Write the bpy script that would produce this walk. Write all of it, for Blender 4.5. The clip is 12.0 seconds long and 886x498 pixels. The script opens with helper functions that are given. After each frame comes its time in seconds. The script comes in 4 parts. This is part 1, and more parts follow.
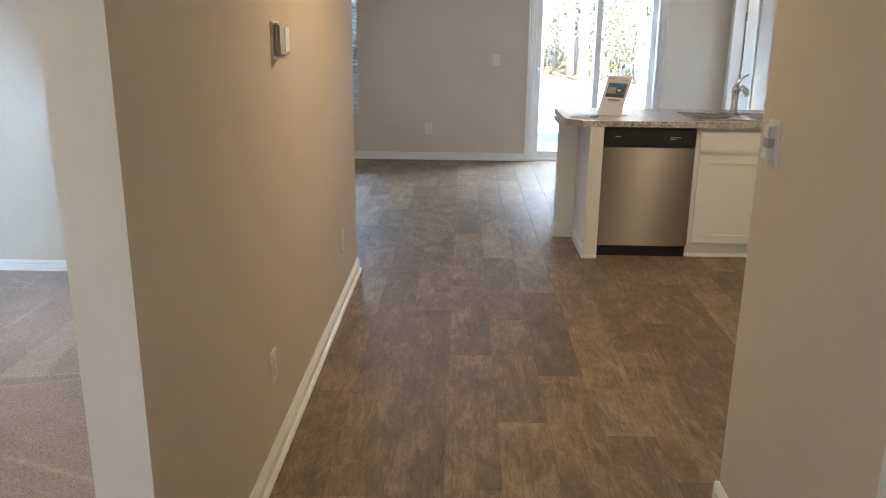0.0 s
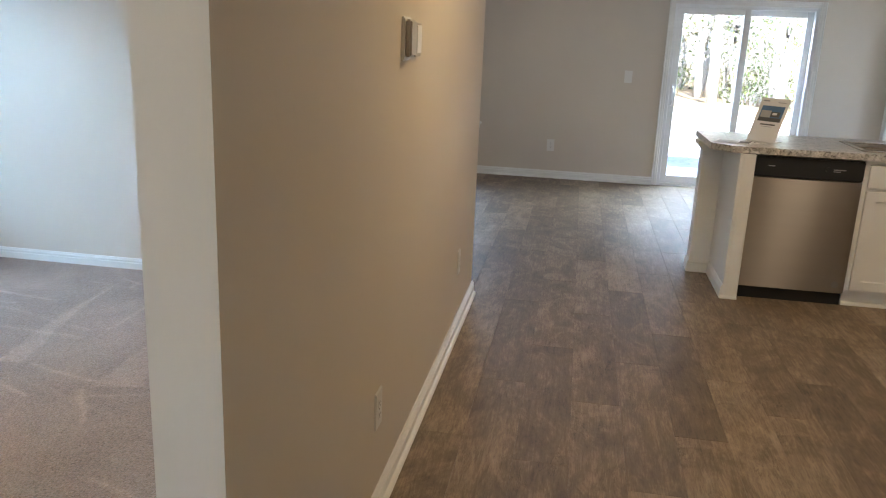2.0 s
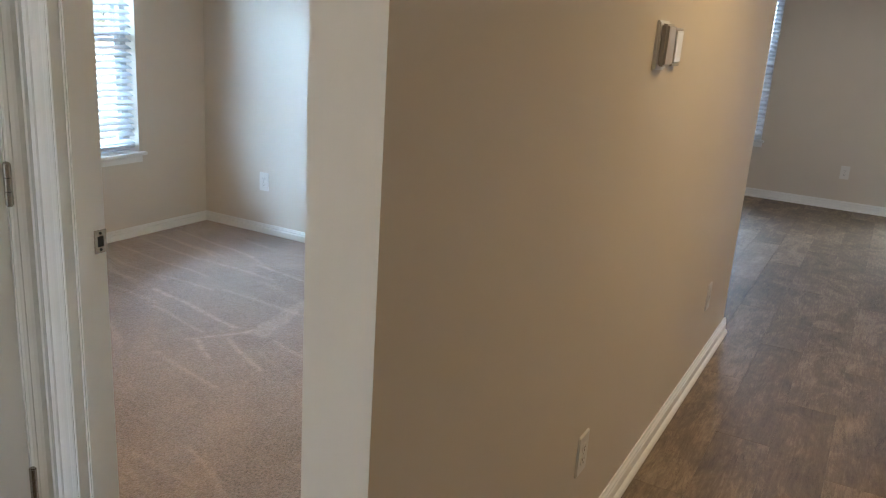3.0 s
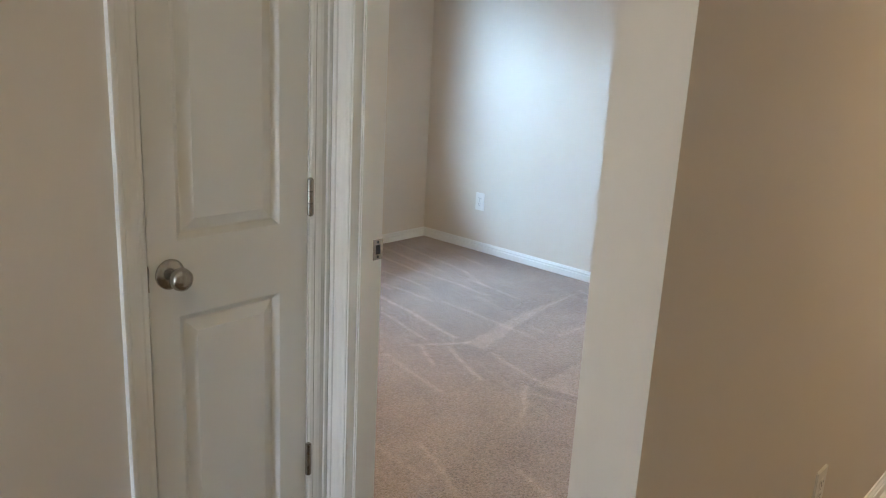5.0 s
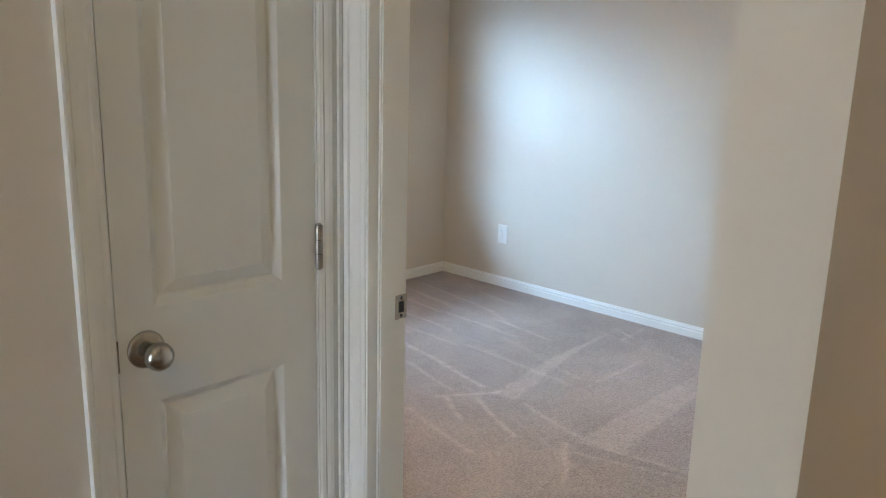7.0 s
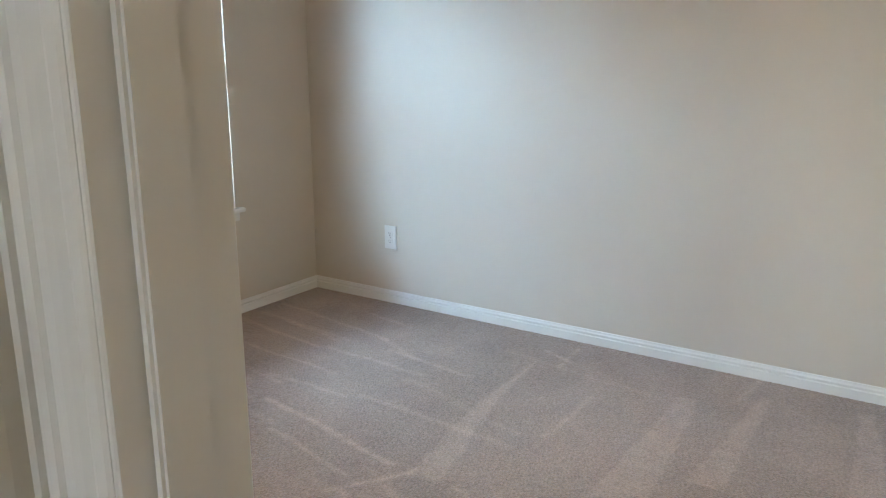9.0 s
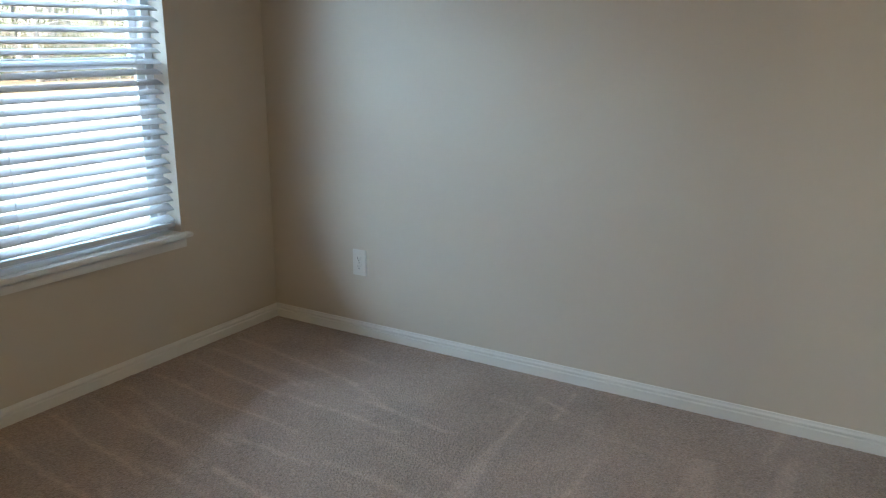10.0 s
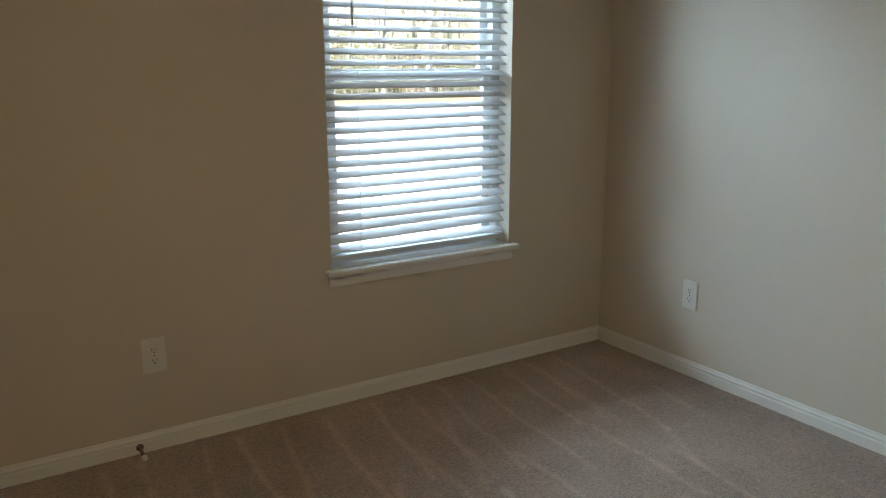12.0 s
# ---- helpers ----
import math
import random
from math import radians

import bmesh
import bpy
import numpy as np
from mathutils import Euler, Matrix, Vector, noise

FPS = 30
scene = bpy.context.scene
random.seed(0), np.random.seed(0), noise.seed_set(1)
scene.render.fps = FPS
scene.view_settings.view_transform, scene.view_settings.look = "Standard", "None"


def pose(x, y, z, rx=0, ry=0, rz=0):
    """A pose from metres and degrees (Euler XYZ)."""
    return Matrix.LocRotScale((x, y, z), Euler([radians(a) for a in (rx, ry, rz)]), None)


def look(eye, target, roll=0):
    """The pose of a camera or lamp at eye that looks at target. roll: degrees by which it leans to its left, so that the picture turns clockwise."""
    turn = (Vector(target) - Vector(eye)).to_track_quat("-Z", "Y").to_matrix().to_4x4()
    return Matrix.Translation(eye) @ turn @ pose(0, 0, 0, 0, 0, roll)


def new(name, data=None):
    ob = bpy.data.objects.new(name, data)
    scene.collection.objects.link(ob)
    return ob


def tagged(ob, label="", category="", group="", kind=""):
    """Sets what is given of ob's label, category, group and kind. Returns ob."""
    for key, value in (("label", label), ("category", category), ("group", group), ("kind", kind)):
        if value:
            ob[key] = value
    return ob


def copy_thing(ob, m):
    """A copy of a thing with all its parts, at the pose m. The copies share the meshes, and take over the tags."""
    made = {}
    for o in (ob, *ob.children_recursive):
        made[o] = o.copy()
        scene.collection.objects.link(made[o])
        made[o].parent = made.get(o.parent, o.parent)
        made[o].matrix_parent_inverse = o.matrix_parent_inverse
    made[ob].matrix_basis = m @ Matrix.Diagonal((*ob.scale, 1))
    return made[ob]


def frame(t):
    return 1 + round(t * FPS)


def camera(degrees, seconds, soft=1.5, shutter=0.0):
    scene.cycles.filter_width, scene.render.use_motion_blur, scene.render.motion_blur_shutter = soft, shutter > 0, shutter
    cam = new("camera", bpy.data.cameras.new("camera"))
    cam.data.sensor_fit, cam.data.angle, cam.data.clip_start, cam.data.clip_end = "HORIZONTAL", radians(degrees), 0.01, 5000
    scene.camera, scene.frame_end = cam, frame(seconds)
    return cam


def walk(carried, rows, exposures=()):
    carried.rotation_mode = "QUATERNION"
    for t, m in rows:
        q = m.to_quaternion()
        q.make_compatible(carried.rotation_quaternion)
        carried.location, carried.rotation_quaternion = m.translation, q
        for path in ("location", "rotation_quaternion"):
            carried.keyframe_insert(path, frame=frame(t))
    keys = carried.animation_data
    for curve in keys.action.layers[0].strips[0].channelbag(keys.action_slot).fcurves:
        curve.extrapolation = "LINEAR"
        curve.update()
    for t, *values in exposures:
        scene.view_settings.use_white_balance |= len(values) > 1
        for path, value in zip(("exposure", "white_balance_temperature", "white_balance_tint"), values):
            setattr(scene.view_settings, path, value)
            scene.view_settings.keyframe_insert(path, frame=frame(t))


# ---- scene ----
cam = camera(58.0, 12.0, 1.1)
PATH = [
    (0, (0.079, -0.094, 1.534), (0.036, 1.827, 0.981), 0.6),
    (0.5, (0.104, -0.065, 1.52), (0.088, 1.862, 0.988), 1.0),
    (1, (0.078, 0.016, 1.497), (0.053, 1.946, 0.975), 1.4),
    (1.5, (0.001, 0.174, 1.487), (-0.106, 2.103, 0.97), 2.5),
    (2, (-0.036, 0.274, 1.486), (-0.341, 2.179, 0.96), 2.4),
    (2.5, (-0.02, 0.382, 1.475), (-0.65, 2.204, 0.944), 2.4),
    (3, (0.011, 0.512, 1.484), (-0.908, 2.202, 0.937), 3.8),
    (3.5, (0.007, 0.534, 1.47), (-1.082, 2.118, 0.92), 3.0),
    (3.7, (-0.001, 0.514, 1.479), (-1.131, 2.068, 0.921), 2.9),
    (5.3, (-0.046, 0.26, 1.502), (-1.371, 1.672, 1.002), 3.0),
    (5.5, (-0.057, 0.238, 1.487), (-1.387, 1.656, 1.014), 3.1),
    (6, (-0.066, 0.244, 1.513), (-1.39, 1.662, 1.029), 3.6),
    (6.5, (-0.15, 0.323, 1.465), (-1.483, 1.744, 1.011), 2.6),
    (7, (-0.304, 0.533, 1.469), (-1.646, 1.944, 1.014), 1.5),
    (7.2, (-0.367, 0.592, 1.464), (-1.7, 2.013, 1.012), 1.4),
    (9, (-1.081, 1.31, 1.319), (-2.162, 2.922, 0.839), -0.2),
    (9.5, (-1.285, 1.527, 1.356), (-2.284, 3.183, 0.844), -0.1),
    (10, (-1.377, 1.694, 1.371), (-2.389, 3.344, 0.868), 0.0),
    (10.5, (-1.36, 1.862, 1.327), (-2.764, 3.211, 0.871), -1.1),
    (11, (-1.396, 1.877, 1.279), (-2.945, 3.067, 0.853), -1.1),
    (11.5, (-1.361, 1.894, 1.282), (-2.977, 2.994, 0.858), -0.9),
    (12, (-1.421, 1.898, 1.34), (-3.055, 2.957, 0.882), 0.0),
]
EXPOSURE = [(0, 4.45, 5800, 9), (1.5, 4.4, 5780, 9), (2.4, 4.22, 5720, 9), (3.7, 4.28, 5900, 10), (5.3, 4.45, 5680, 9), (7.2, 4.38, 5620, 9), (9.0, 4.15, 5980, 10), (9.5, 4.15, 5950, 10), (10.0, 3.28, 6300, 9), (10.6, 2.85, 6750, 8), (12.0, 3.12, 6950, 8)]
walk(cam, [(t, look(eye, target, roll)) for t, eye, target, roll in PATH], EXPOSURE)

# ---- light ----
SUN_UP, SUN_TURN = radians(44), radians(168)
world = bpy.data.worlds.new("world")
scene.world = world
world.use_nodes = True
wn = world.node_tree.nodes
sky = wn.new("ShaderNodeTexSky")
sky.sky_type, sky.sun_disc, sky.sun_elevation, sky.sun_rotation = "NISHITA", False, SUN_UP, SUN_TURN
world.node_tree.links.new(sky.outputs[0], wn["Background"].inputs[0])
wn["Background"].inputs[1].default_value = 0.12
sun = new("sun", bpy.data.lights.new("sun", "SUN"))
sun.data.energy, sun.data.angle, sun.data.color = 2.8, radians(0.5), (1.0, 0.95, 0.87)
sun.matrix_world = look((0, 0, 30), (-math.sin(SUN_TURN), -math.cos(SUN_TURN), 30 - math.tan(SUN_UP)))


def lamp(name, at, to, size, watts, colour):
    ob = new(name, bpy.data.lights.new(name, "AREA"))
    ob.data.shape, ob.data.size, ob.data.energy, ob.data.color = "DISK", size, watts, colour
    ob.matrix_world = look(at, to)
    return ob


WARM = (1.0, 0.66, 0.28)
lamp("hall_ceiling_lamp", (0.2, 3.3, 2.40), (0.2, 3.31, 0), 0.30, 0.88, WARM)
lamp("entry_ceiling_lamp", (-0.5, 0.10, 2.40), (-0.5, 0.11, 0), 0.11, 0.34, (1.0, 0.71, 0.31))
lamp("kitchen_ceiling_lamp", (1.78, 4.1, 2.40), (1.78, 4.11, 0), 0.26, 0.72, (1.0, 0.75, 0.49))
# Unseen fill added to brighten the back wall; no known fixture there
lamp("great_room_fill", (-0.3, 7.1, 2.40), (-0.3, 7.11, 0), 0.30, 0.75, (1.0, 0.90, 0.80))
# Added warm fill inside the doorway, in place of light spilling from the hall
lamp("bedroom_fill", (-1.9, 2.5, 2.40), (-1.9, 2.51, 0), 0.30, 1.06, (1.0, 0.76, 0.41))
# Daylight of the entry's narrow sidelight
ob = lamp("entry_sky", (-1.20, -1.68, 0.75), (-1.20, 0, 0.75), 0.28, 0.34, (0.56, 0.80, 1.0))
ob.data.shape, ob.data.size_y = "RECTANGLE", 1.3
# Low western sky before the bedroom window, and the sky seen by the patio door under the eave
ob = lamp("window_sky", (-6.3, 2.7, 2.27), (-4.2, 3.4, 1.3), 4.4, 40.0, (0.53, 0.78, 1.0))
ob.data.shape, ob.data.size_y = "RECTANGLE", 0.9
ob = lamp("patio_sky", (1.52, 9.55, 2.22), (1.52, 8.4, 0.9), 1.2, 9.0, (0.80, 0.91, 1.0))
ob.data.shape, ob.data.size_y = "RECTANGLE", 0.35
ob = lamp("back_window_sky", (-1.54, 10.9, 2.1), (-1.54, 8.9, 1.2), 3.0, 6.0, (0.62, 0.83, 1.0))
ob.data.shape, ob.data.size_y = "RECTANGLE", 1.2

# ---- materials ----


def material(name, colour, rough=0.5, metal=0.0, vary=0.06, scale=3.0, fine=180.0, bump=0.05, grain=0.0, spread=0.0, stretch=(1, 1, 1), ior=1.45):
    """A surface with broad and fine variation; spread: difference from piece to piece."""
    m = bpy.data.materials.new(name)
    m.use_nodes = True
    n, l = m.node_tree.nodes, m.node_tree.links
    p = n["Principled BSDF"]
    p.inputs["Roughness"].default_value, p.inputs["Metallic"].default_value, p.inputs["IOR"].default_value = rough, metal, ior
    co, mp = n.new("ShaderNodeTexCoord"), n.new("ShaderNodeMapping")
    mp.inputs["Scale"].default_value = stretch
    l.new(co.outputs["Object"], mp.inputs[0])
    broad, small = n.new("ShaderNodeTexNoise"), n.new("ShaderNodeTexNoise")
    broad.inputs["Scale"].default_value, small.inputs["Scale"].default_value = scale, fine
    broad.inputs["Detail"].default_value, small.inputs["Detail"].default_value = 4, 3
    l.new(mp.outputs[0], broad.inputs["Vector"]), l.new(mp.outputs[0], small.inputs["Vector"])
    mixer = n.new("ShaderNodeMath")
    mixer.operation = "MULTIPLY_ADD"
    l.new(small.outputs[0], mixer.inputs[0])
    mixer.inputs[1].default_value = grain
    l.new(broad.outputs[0], mixer.inputs[2])
    fac = mixer.outputs[0]
    if spread:
        info, add = n.new("ShaderNodeObjectInfo"), n.new("ShaderNodeMath")
        add.operation = "MULTIPLY_ADD"
        l.new(info.outputs["Random"], add.inputs[0])
        add.inputs[1].default_value = spread
        l.new(fac, add.inputs[2])
        fac = add.outputs[0]
    ramp = n.new("ShaderNodeMapRange")
    ramp.inputs[1].default_value, ramp.inputs[2].default_value = 0.25, 0.75 + grain + spread
    ramp.inputs[3].default_value, ramp.inputs[4].default_value = 1 - vary, 1 + vary
    l.new(fac, ramp.inputs[0])
    tint = n.new("ShaderNodeVectorMath")
    tint.operation = "SCALE"
    tint.inputs[0].default_value = colour
    l.new(ramp.outputs[0], tint.inputs["Scale"])
    l.new(tint.outputs[0], p.inputs["Base Color"])
    if bump:
        b = n.new("ShaderNodeBump")
        b.inputs["Strength"].default_value, b.inputs["Distance"].default_value = bump, 0.002
        l.new(small.outputs[0], b.inputs["Height"])
        l.new(b.outputs[0], p.inputs["Normal"])
    return m


PAINT = material("wall_paint", (0.62, 0.562, 0.485), 0.75, vary=0.025, scale=1.2, fine=420, bump=0.12)
CEIL = material("ceiling_paint", (0.78, 0.77, 0.75), 0.85, vary=0.02, fine=160, bump=0.3)
TRIM = material("white_trim", (0.76, 0.755, 0.73), 0.35, vary=0.02, scale=6, fine=60, bump=0.02)
DOOR = material("door_paint", (0.70, 0.70, 0.675), 0.38, vary=0.02, scale=5, fine=90, bump=0.03, stretch=(1, 1, 0.2))
CAB = material("cabinet_white", (0.78, 0.775, 0.75), 0.35, vary=0.02, scale=4, fine=80, bump=0.02)
PLATE = material("switch_plastic", (0.72, 0.705, 0.67), 0.3, vary=0.01, bump=0.0)
SLOT = material("dark_slot", (0.02, 0.02, 0.02), 0.6, bump=0.0)
NICKEL = material("satin_nickel", (0.36, 0.33, 0.29), 0.24, 1.0, vary=0.05, fine=300, bump=0.01)
CHROME = material("chrome", (0.75, 0.75, 0.76), 0.08, 1.0, vary=0.02, bump=0.0)
STEEL = material("brushed_steel", (0.40, 0.37, 0.33), 0.38, 1.0, vary=0.02, scale=2, fine=90, bump=0.0, stretch=(0.3, 1, 12))
# Brushed along x: reflections draw out upright.
tangent = STEEL.node_tree.nodes.new("ShaderNodeTangent")
tangent.direction_type, tangent.axis = "RADIAL", "Z"
steel = STEEL.node_tree.nodes["Principled BSDF"]
STEEL.node_tree.links.new(tangent.outputs[0], steel.inputs["Tangent"])
steel.inputs["Anisotropic"].default_value, steel.inputs["Anisotropic Rotation"].default_value = 1.0, 0.25
SINK = material("sink_steel", (0.64, 0.61, 0.57), 0.15, 1.0, vary=0.05, fine=200, bump=0.01)
BLACK = material("black_plastic", (0.018, 0.02, 0.022), 0.35, vary=0.1, bump=0.01)
GREYMARK = material("grey_print", (0.35, 0.35, 0.35), 0.5, bump=0.0)
VINYL = material("white_vinyl", (0.80, 0.81, 0.82), 0.35, vary=0.015, bump=0.0)
SLAT = material("blind_slat", (0.60, 0.61, 0.63), 0.65, vary=0.02, fine=90, bump=0.02)
CORD = material("cord", (0.70, 0.68, 0.64), 0.8, bump=0.0)
CONCRETE = material("concrete", (0.42, 0.42, 0.41), 0.85, vary=0.12, scale=2, fine=60, bump=0.3, grain=0.2)
PAPER = material("paper", (0.80, 0.79, 0.77), 0.6, vary=0.02, bump=0.0)
GREY = material("thermostat_grey", (0.42, 0.385, 0.34), 0.45, vary=0.03, bump=0.0)
SIDING = material("siding", (0.55, 0.54, 0.50), 0.6, vary=0.05)
BARK = material("bark", (0.40, 0.37, 0.33), 0.9, vary=0.35, scale=2, fine=14, bump=0.6, grain=0.4, spread=0.6, stretch=(1, 1, 0.25))
LEAF = material("leaves", (0.105, 0.135, 0.040), 0.6, vary=0.45, scale=0.9, fine=6, bump=0.0, grain=0.3, spread=0.5)
DRYLEAF = material("dry_leaves", (0.20, 0.17, 0.09), 0.7, vary=0.4, scale=0.8, fine=6, bump=0.0, grain=0.3, spread=0.4)


def glass(name):
    m = bpy.data.materials.new(name)
    m.use_nodes = True
    p = m.node_tree.nodes["Principled BSDF"]
    p.inputs["Transmission Weight"].default_value, p.inputs["Roughness"].default_value, p.inputs["IOR"].default_value = 1.0, 0.0, 1.45
    p.inputs["Base Color"].default_value = (0.96, 0.98, 0.98, 1)
    return m


GLASS = glass("window_glass")


def wood_floor():
    """Rigid vinyl planks with a printed grey-brown oak, worn and cathedral-grained along y."""
    m = bpy.data.materials.new("vinyl_plank")
    m.use_nodes = True
    n, l = m.node_tree.nodes, m.node_tree.links
    p = n["Principled BSDF"]
    co, info = n.new("ShaderNodeTexCoord"), n.new("ShaderNodeObjectInfo")
    shift = n.new("ShaderNodeVectorMath")
    shift.operation = "MULTIPLY_ADD"
    comb = n.new("ShaderNodeCombineXYZ")
    for i in range(3):
        l.new(info.outputs["Random"], comb.inputs[i])
    l.new(comb.outputs[0], shift.inputs[0])
    shift.inputs[1].default_value = (37.0, 91.0, 13.0)
    l.new(co.outputs["Object"], shift.inputs[2])

    def tex(scale, stretch, detail, rough=0.6, twist=0.0):
        mp, t = n.new("ShaderNodeMapping"), n.new("ShaderNodeTexNoise")
        mp.inputs["Scale"].default_value = stretch
        l.new(shift.outputs[0], mp.inputs[0]), l.new(mp.outputs[0], t.inputs["Vector"])
        t.inputs["Scale"].default_value, t.inputs["Detail"].default_value, t.inputs["Roughness"].default_value = scale, detail, rough
        t.inputs["Distortion"].default_value = twist
        return t.outputs[0]

    grain, patch = tex(150, (1, 0.09, 1), 6, 0.7, 0.6), tex(3.4, (1.2, 0.7, 1), 6, 0.7, 1.0)
    wear, fig = tex(8, (1, 0.36, 1), 9, 0.75, 2.2), tex(30, (1, 0.06, 1), 6, 0.65, 2.0)
    ramp = n.new("ShaderNodeValToRGB")
    e = ramp.color_ramp.elements
    e[0].position, e[0].color = 0.20, (0.050, 0.034, 0.022, 1)
    e[1].position, e[1].color = 0.86, (0.40, 0.312, 0.212, 1)
    mid = e.new(0.5)
    mid.color = (0.162, 0.116, 0.074, 1)

    def mul(a, f, b):
        k = n.new("ShaderNodeMath")
        k.operation = "MULTIPLY_ADD"
        l.new(a, k.inputs[0])
        k.inputs[1].default_value = f
        if isinstance(b, float):
            k.inputs[2].default_value = b
        else:
            l.new(b, k.inputs[2])
        return k.outputs[0]

    total = mul(info.outputs["Random"], 0.15, mul(grain, 0.50, mul(fig, 0.26, mul(patch, 0.70, mul(wear, 0.66, -0.610)))))
    # Fine dark checks in the print, in patches
    check, where = tex(11, (1, 0.17, 1), 5, 0.65, 1.8), tex(2.6, (1.3, 0.8, 1), 3)
    line, keep, cut = n.new("ShaderNodeMath"), n.new("ShaderNodeMapRange"), n.new("ShaderNodeMath")
    line.operation, cut.operation = "COMPARE", "MULTIPLY"
    l.new(check, line.inputs[0])
    line.inputs[1].default_value, line.inputs[2].default_value = 0.5, 0.010
    l.new(where, keep.inputs[0])
    keep.inputs["From Min"].default_value, keep.inputs["From Max"].default_value = 0.46, 0.62
    l.new(line.outputs[0], cut.inputs[0]), l.new(keep.outputs[0], cut.inputs[1])
    total = mul(cut.outputs[0], -0.14, total)
    l.new(total, ramp.inputs[0])
    l.new(ramp.outputs[0], p.inputs["Base Color"])
    l.new(mul(wear, 0.24, 0.42), p.inputs["Roughness"])
    b = n.new("ShaderNodeBump")
    b.inputs["Strength"].default_value, b.inputs["Distance"].default_value = 0.25, 0.0014
    l.new(mul(grain, 0.6, fig), b.inputs["Height"])
    l.new(b.outputs[0], p.inputs["Normal"])
    return m


PLANK = wood_floor()
SEAM = material("plank_seam", (0.12, 0.094, 0.070), 0.8, bump=0.0)


def carpet_stuff():
    """Cut-pile carpet in pinkish beige flecks; its attribute holds the combed strokes of the pile and a painted shade.
    """
    m = bpy.data.materials.new("carpet_pile")
    m.use_nodes = True
    n, l = m.node_tree.nodes, m.node_tree.links
    p = n["Principled BSDF"]
    p.inputs["Roughness"].default_value = 0.95
    p.inputs["Sheen Weight"].default_value, p.inputs["Sheen Roughness"].default_value = 0.25, 0.5
    co = n.new("ShaderNodeTexCoord")
    fleck, tuft = n.new("ShaderNodeTexNoise"), n.new("ShaderNodeTexVoronoi")
    fleck.inputs["Scale"].default_value, fleck.inputs["Detail"].default_value = 120, 4
    tuft.inputs["Scale"].default_value = 150
    l.new(co.outputs["Object"], fleck.inputs["Vector"]), l.new(co.outputs["Object"], tuft.inputs["Vector"])
    lay_shade = n.new("ShaderNodeAttribute")
    lay_shade.attribute_name = "lay_shade"
    a, b2 = n.new("ShaderNodeMath"), n.new("ShaderNodeMath")
    a.operation = b2.operation = "MULTIPLY_ADD"
    l.new(fleck.outputs[0], a.inputs[0])
    a.inputs[1].default_value = 1.6
    l.new(tuft.outputs["Color"], a.inputs[2])
    l.new(lay_shade.outputs["Fac"], b2.inputs[0])
    b2.inputs[1].default_value = 1.5
    l.new(a.outputs[0], b2.inputs[2])
    ramp = n.new("ShaderNodeValToRGB")
    e = ramp.color_ramp.elements
    e[0].position, e[0].color = 0.0, (0.125, 0.088, 0.072, 1)
    e[1].position, e[1].color = 1.0, (0.56, 0.425, 0.355, 1)
    k = n.new("ShaderNodeMath")
    k.operation = "MULTIPLY"
    l.new(b2.outputs[0], k.inputs[0])
    k.inputs[1].default_value = 0.43
    l.new(k.outputs[0], ramp.inputs[0])
    l.new(ramp.outputs[0], p.inputs["Base Color"])
    b = n.new("ShaderNodeBump")
    b.inputs["Strength"].default_value, b.inputs["Distance"].default_value = 0.9, 0.008
    l.new(a.outputs[0], b.inputs["Height"])
    l.new(b.outputs[0], p.inputs["Normal"])
    return m


CARPET = carpet_stuff()


def laminate():
    """Grey granite-print worktop."""
    m = bpy.data.materials.new("granite_laminate")
    m.use_nodes = True
    n, l = m.node_tree.nodes, m.node_tree.links
    p = n["Principled BSDF"]
    p.inputs["Roughness"].default_value = 0.28
    co, v, s = n.new("ShaderNodeTexCoord"), n.new("ShaderNodeTexNoise"), n.new("ShaderNodeTexNoise")
    v.inputs["Scale"].default_value, v.inputs["Detail"].default_value, v.inputs["Distortion"].default_value = 44, 8, 1.0
    s.inputs["Scale"].default_value, s.inputs["Detail"].default_value = 130, 4
    l.new(co.outputs["Object"], v.inputs["Vector"]), l.new(co.outputs["Object"], s.inputs["Vector"])
    add, ramp = n.new("ShaderNodeMath"), n.new("ShaderNodeValToRGB")
    add.operation = "MULTIPLY_ADD"
    l.new(s.outputs[0], add.inputs[0])
    add.inputs[1].default_value = 0.5
    l.new(v.outputs[0], add.inputs[2])
    e = ramp.color_ramp.elements
    e[0].position, e[0].color = 0.52, (0.13, 0.125, 0.12, 1)
    e[1].position, e[1].color = 0.92, (0.62, 0.60, 0.57, 1)
    e.new(0.70).color = (0.38, 0.365, 0.345, 1)
    l.new(add.outputs[0], ramp.inputs[0])
    l.new(ramp.outputs[0], p.inputs["Base Color"])
    return m


GRANITE = laminate()

# ---- mesh helpers ----


def box(bm, x0, x1, y0, y1, z0, z1, bevel=0.0, seg=1):
    """An upright box, its edges eased by bevel."""
    made = bmesh.ops.create_cube(bm, size=1.0)["verts"]
    for v in made:
        v.co = ((x0 + x1) / 2 + v.co.x * (x1 - x0), (y0 + y1) / 2 + v.co.y * (y1 - y0), (z0 + z1) / 2 + v.co.z * (z1 - z0))
    if bevel:
        edges = list({e for v in made for e in v.link_edges})
        bmesh.ops.bevel(bm, geom=edges, offset=bevel, segments=seg, affect="EDGES", clamp_overlap=True)
    return bm


def boxes(*rows, bevel=0.0, seg=1):
    bm = bmesh.new()
    for r in rows:
        box(bm, *r, bevel=bevel, seg=seg)
    return bm


def link(name, bm, mat, smooth=False):
    bmesh.ops.recalc_face_normals(bm, faces=bm.faces)
    me = bpy.data.meshes.new(name)
    bm.to_mesh(me)
    bm.free()
    me.materials.append(mat)
    if smooth:
        for f in me.polygons:
            f.use_smooth = True
    return new(name, me)


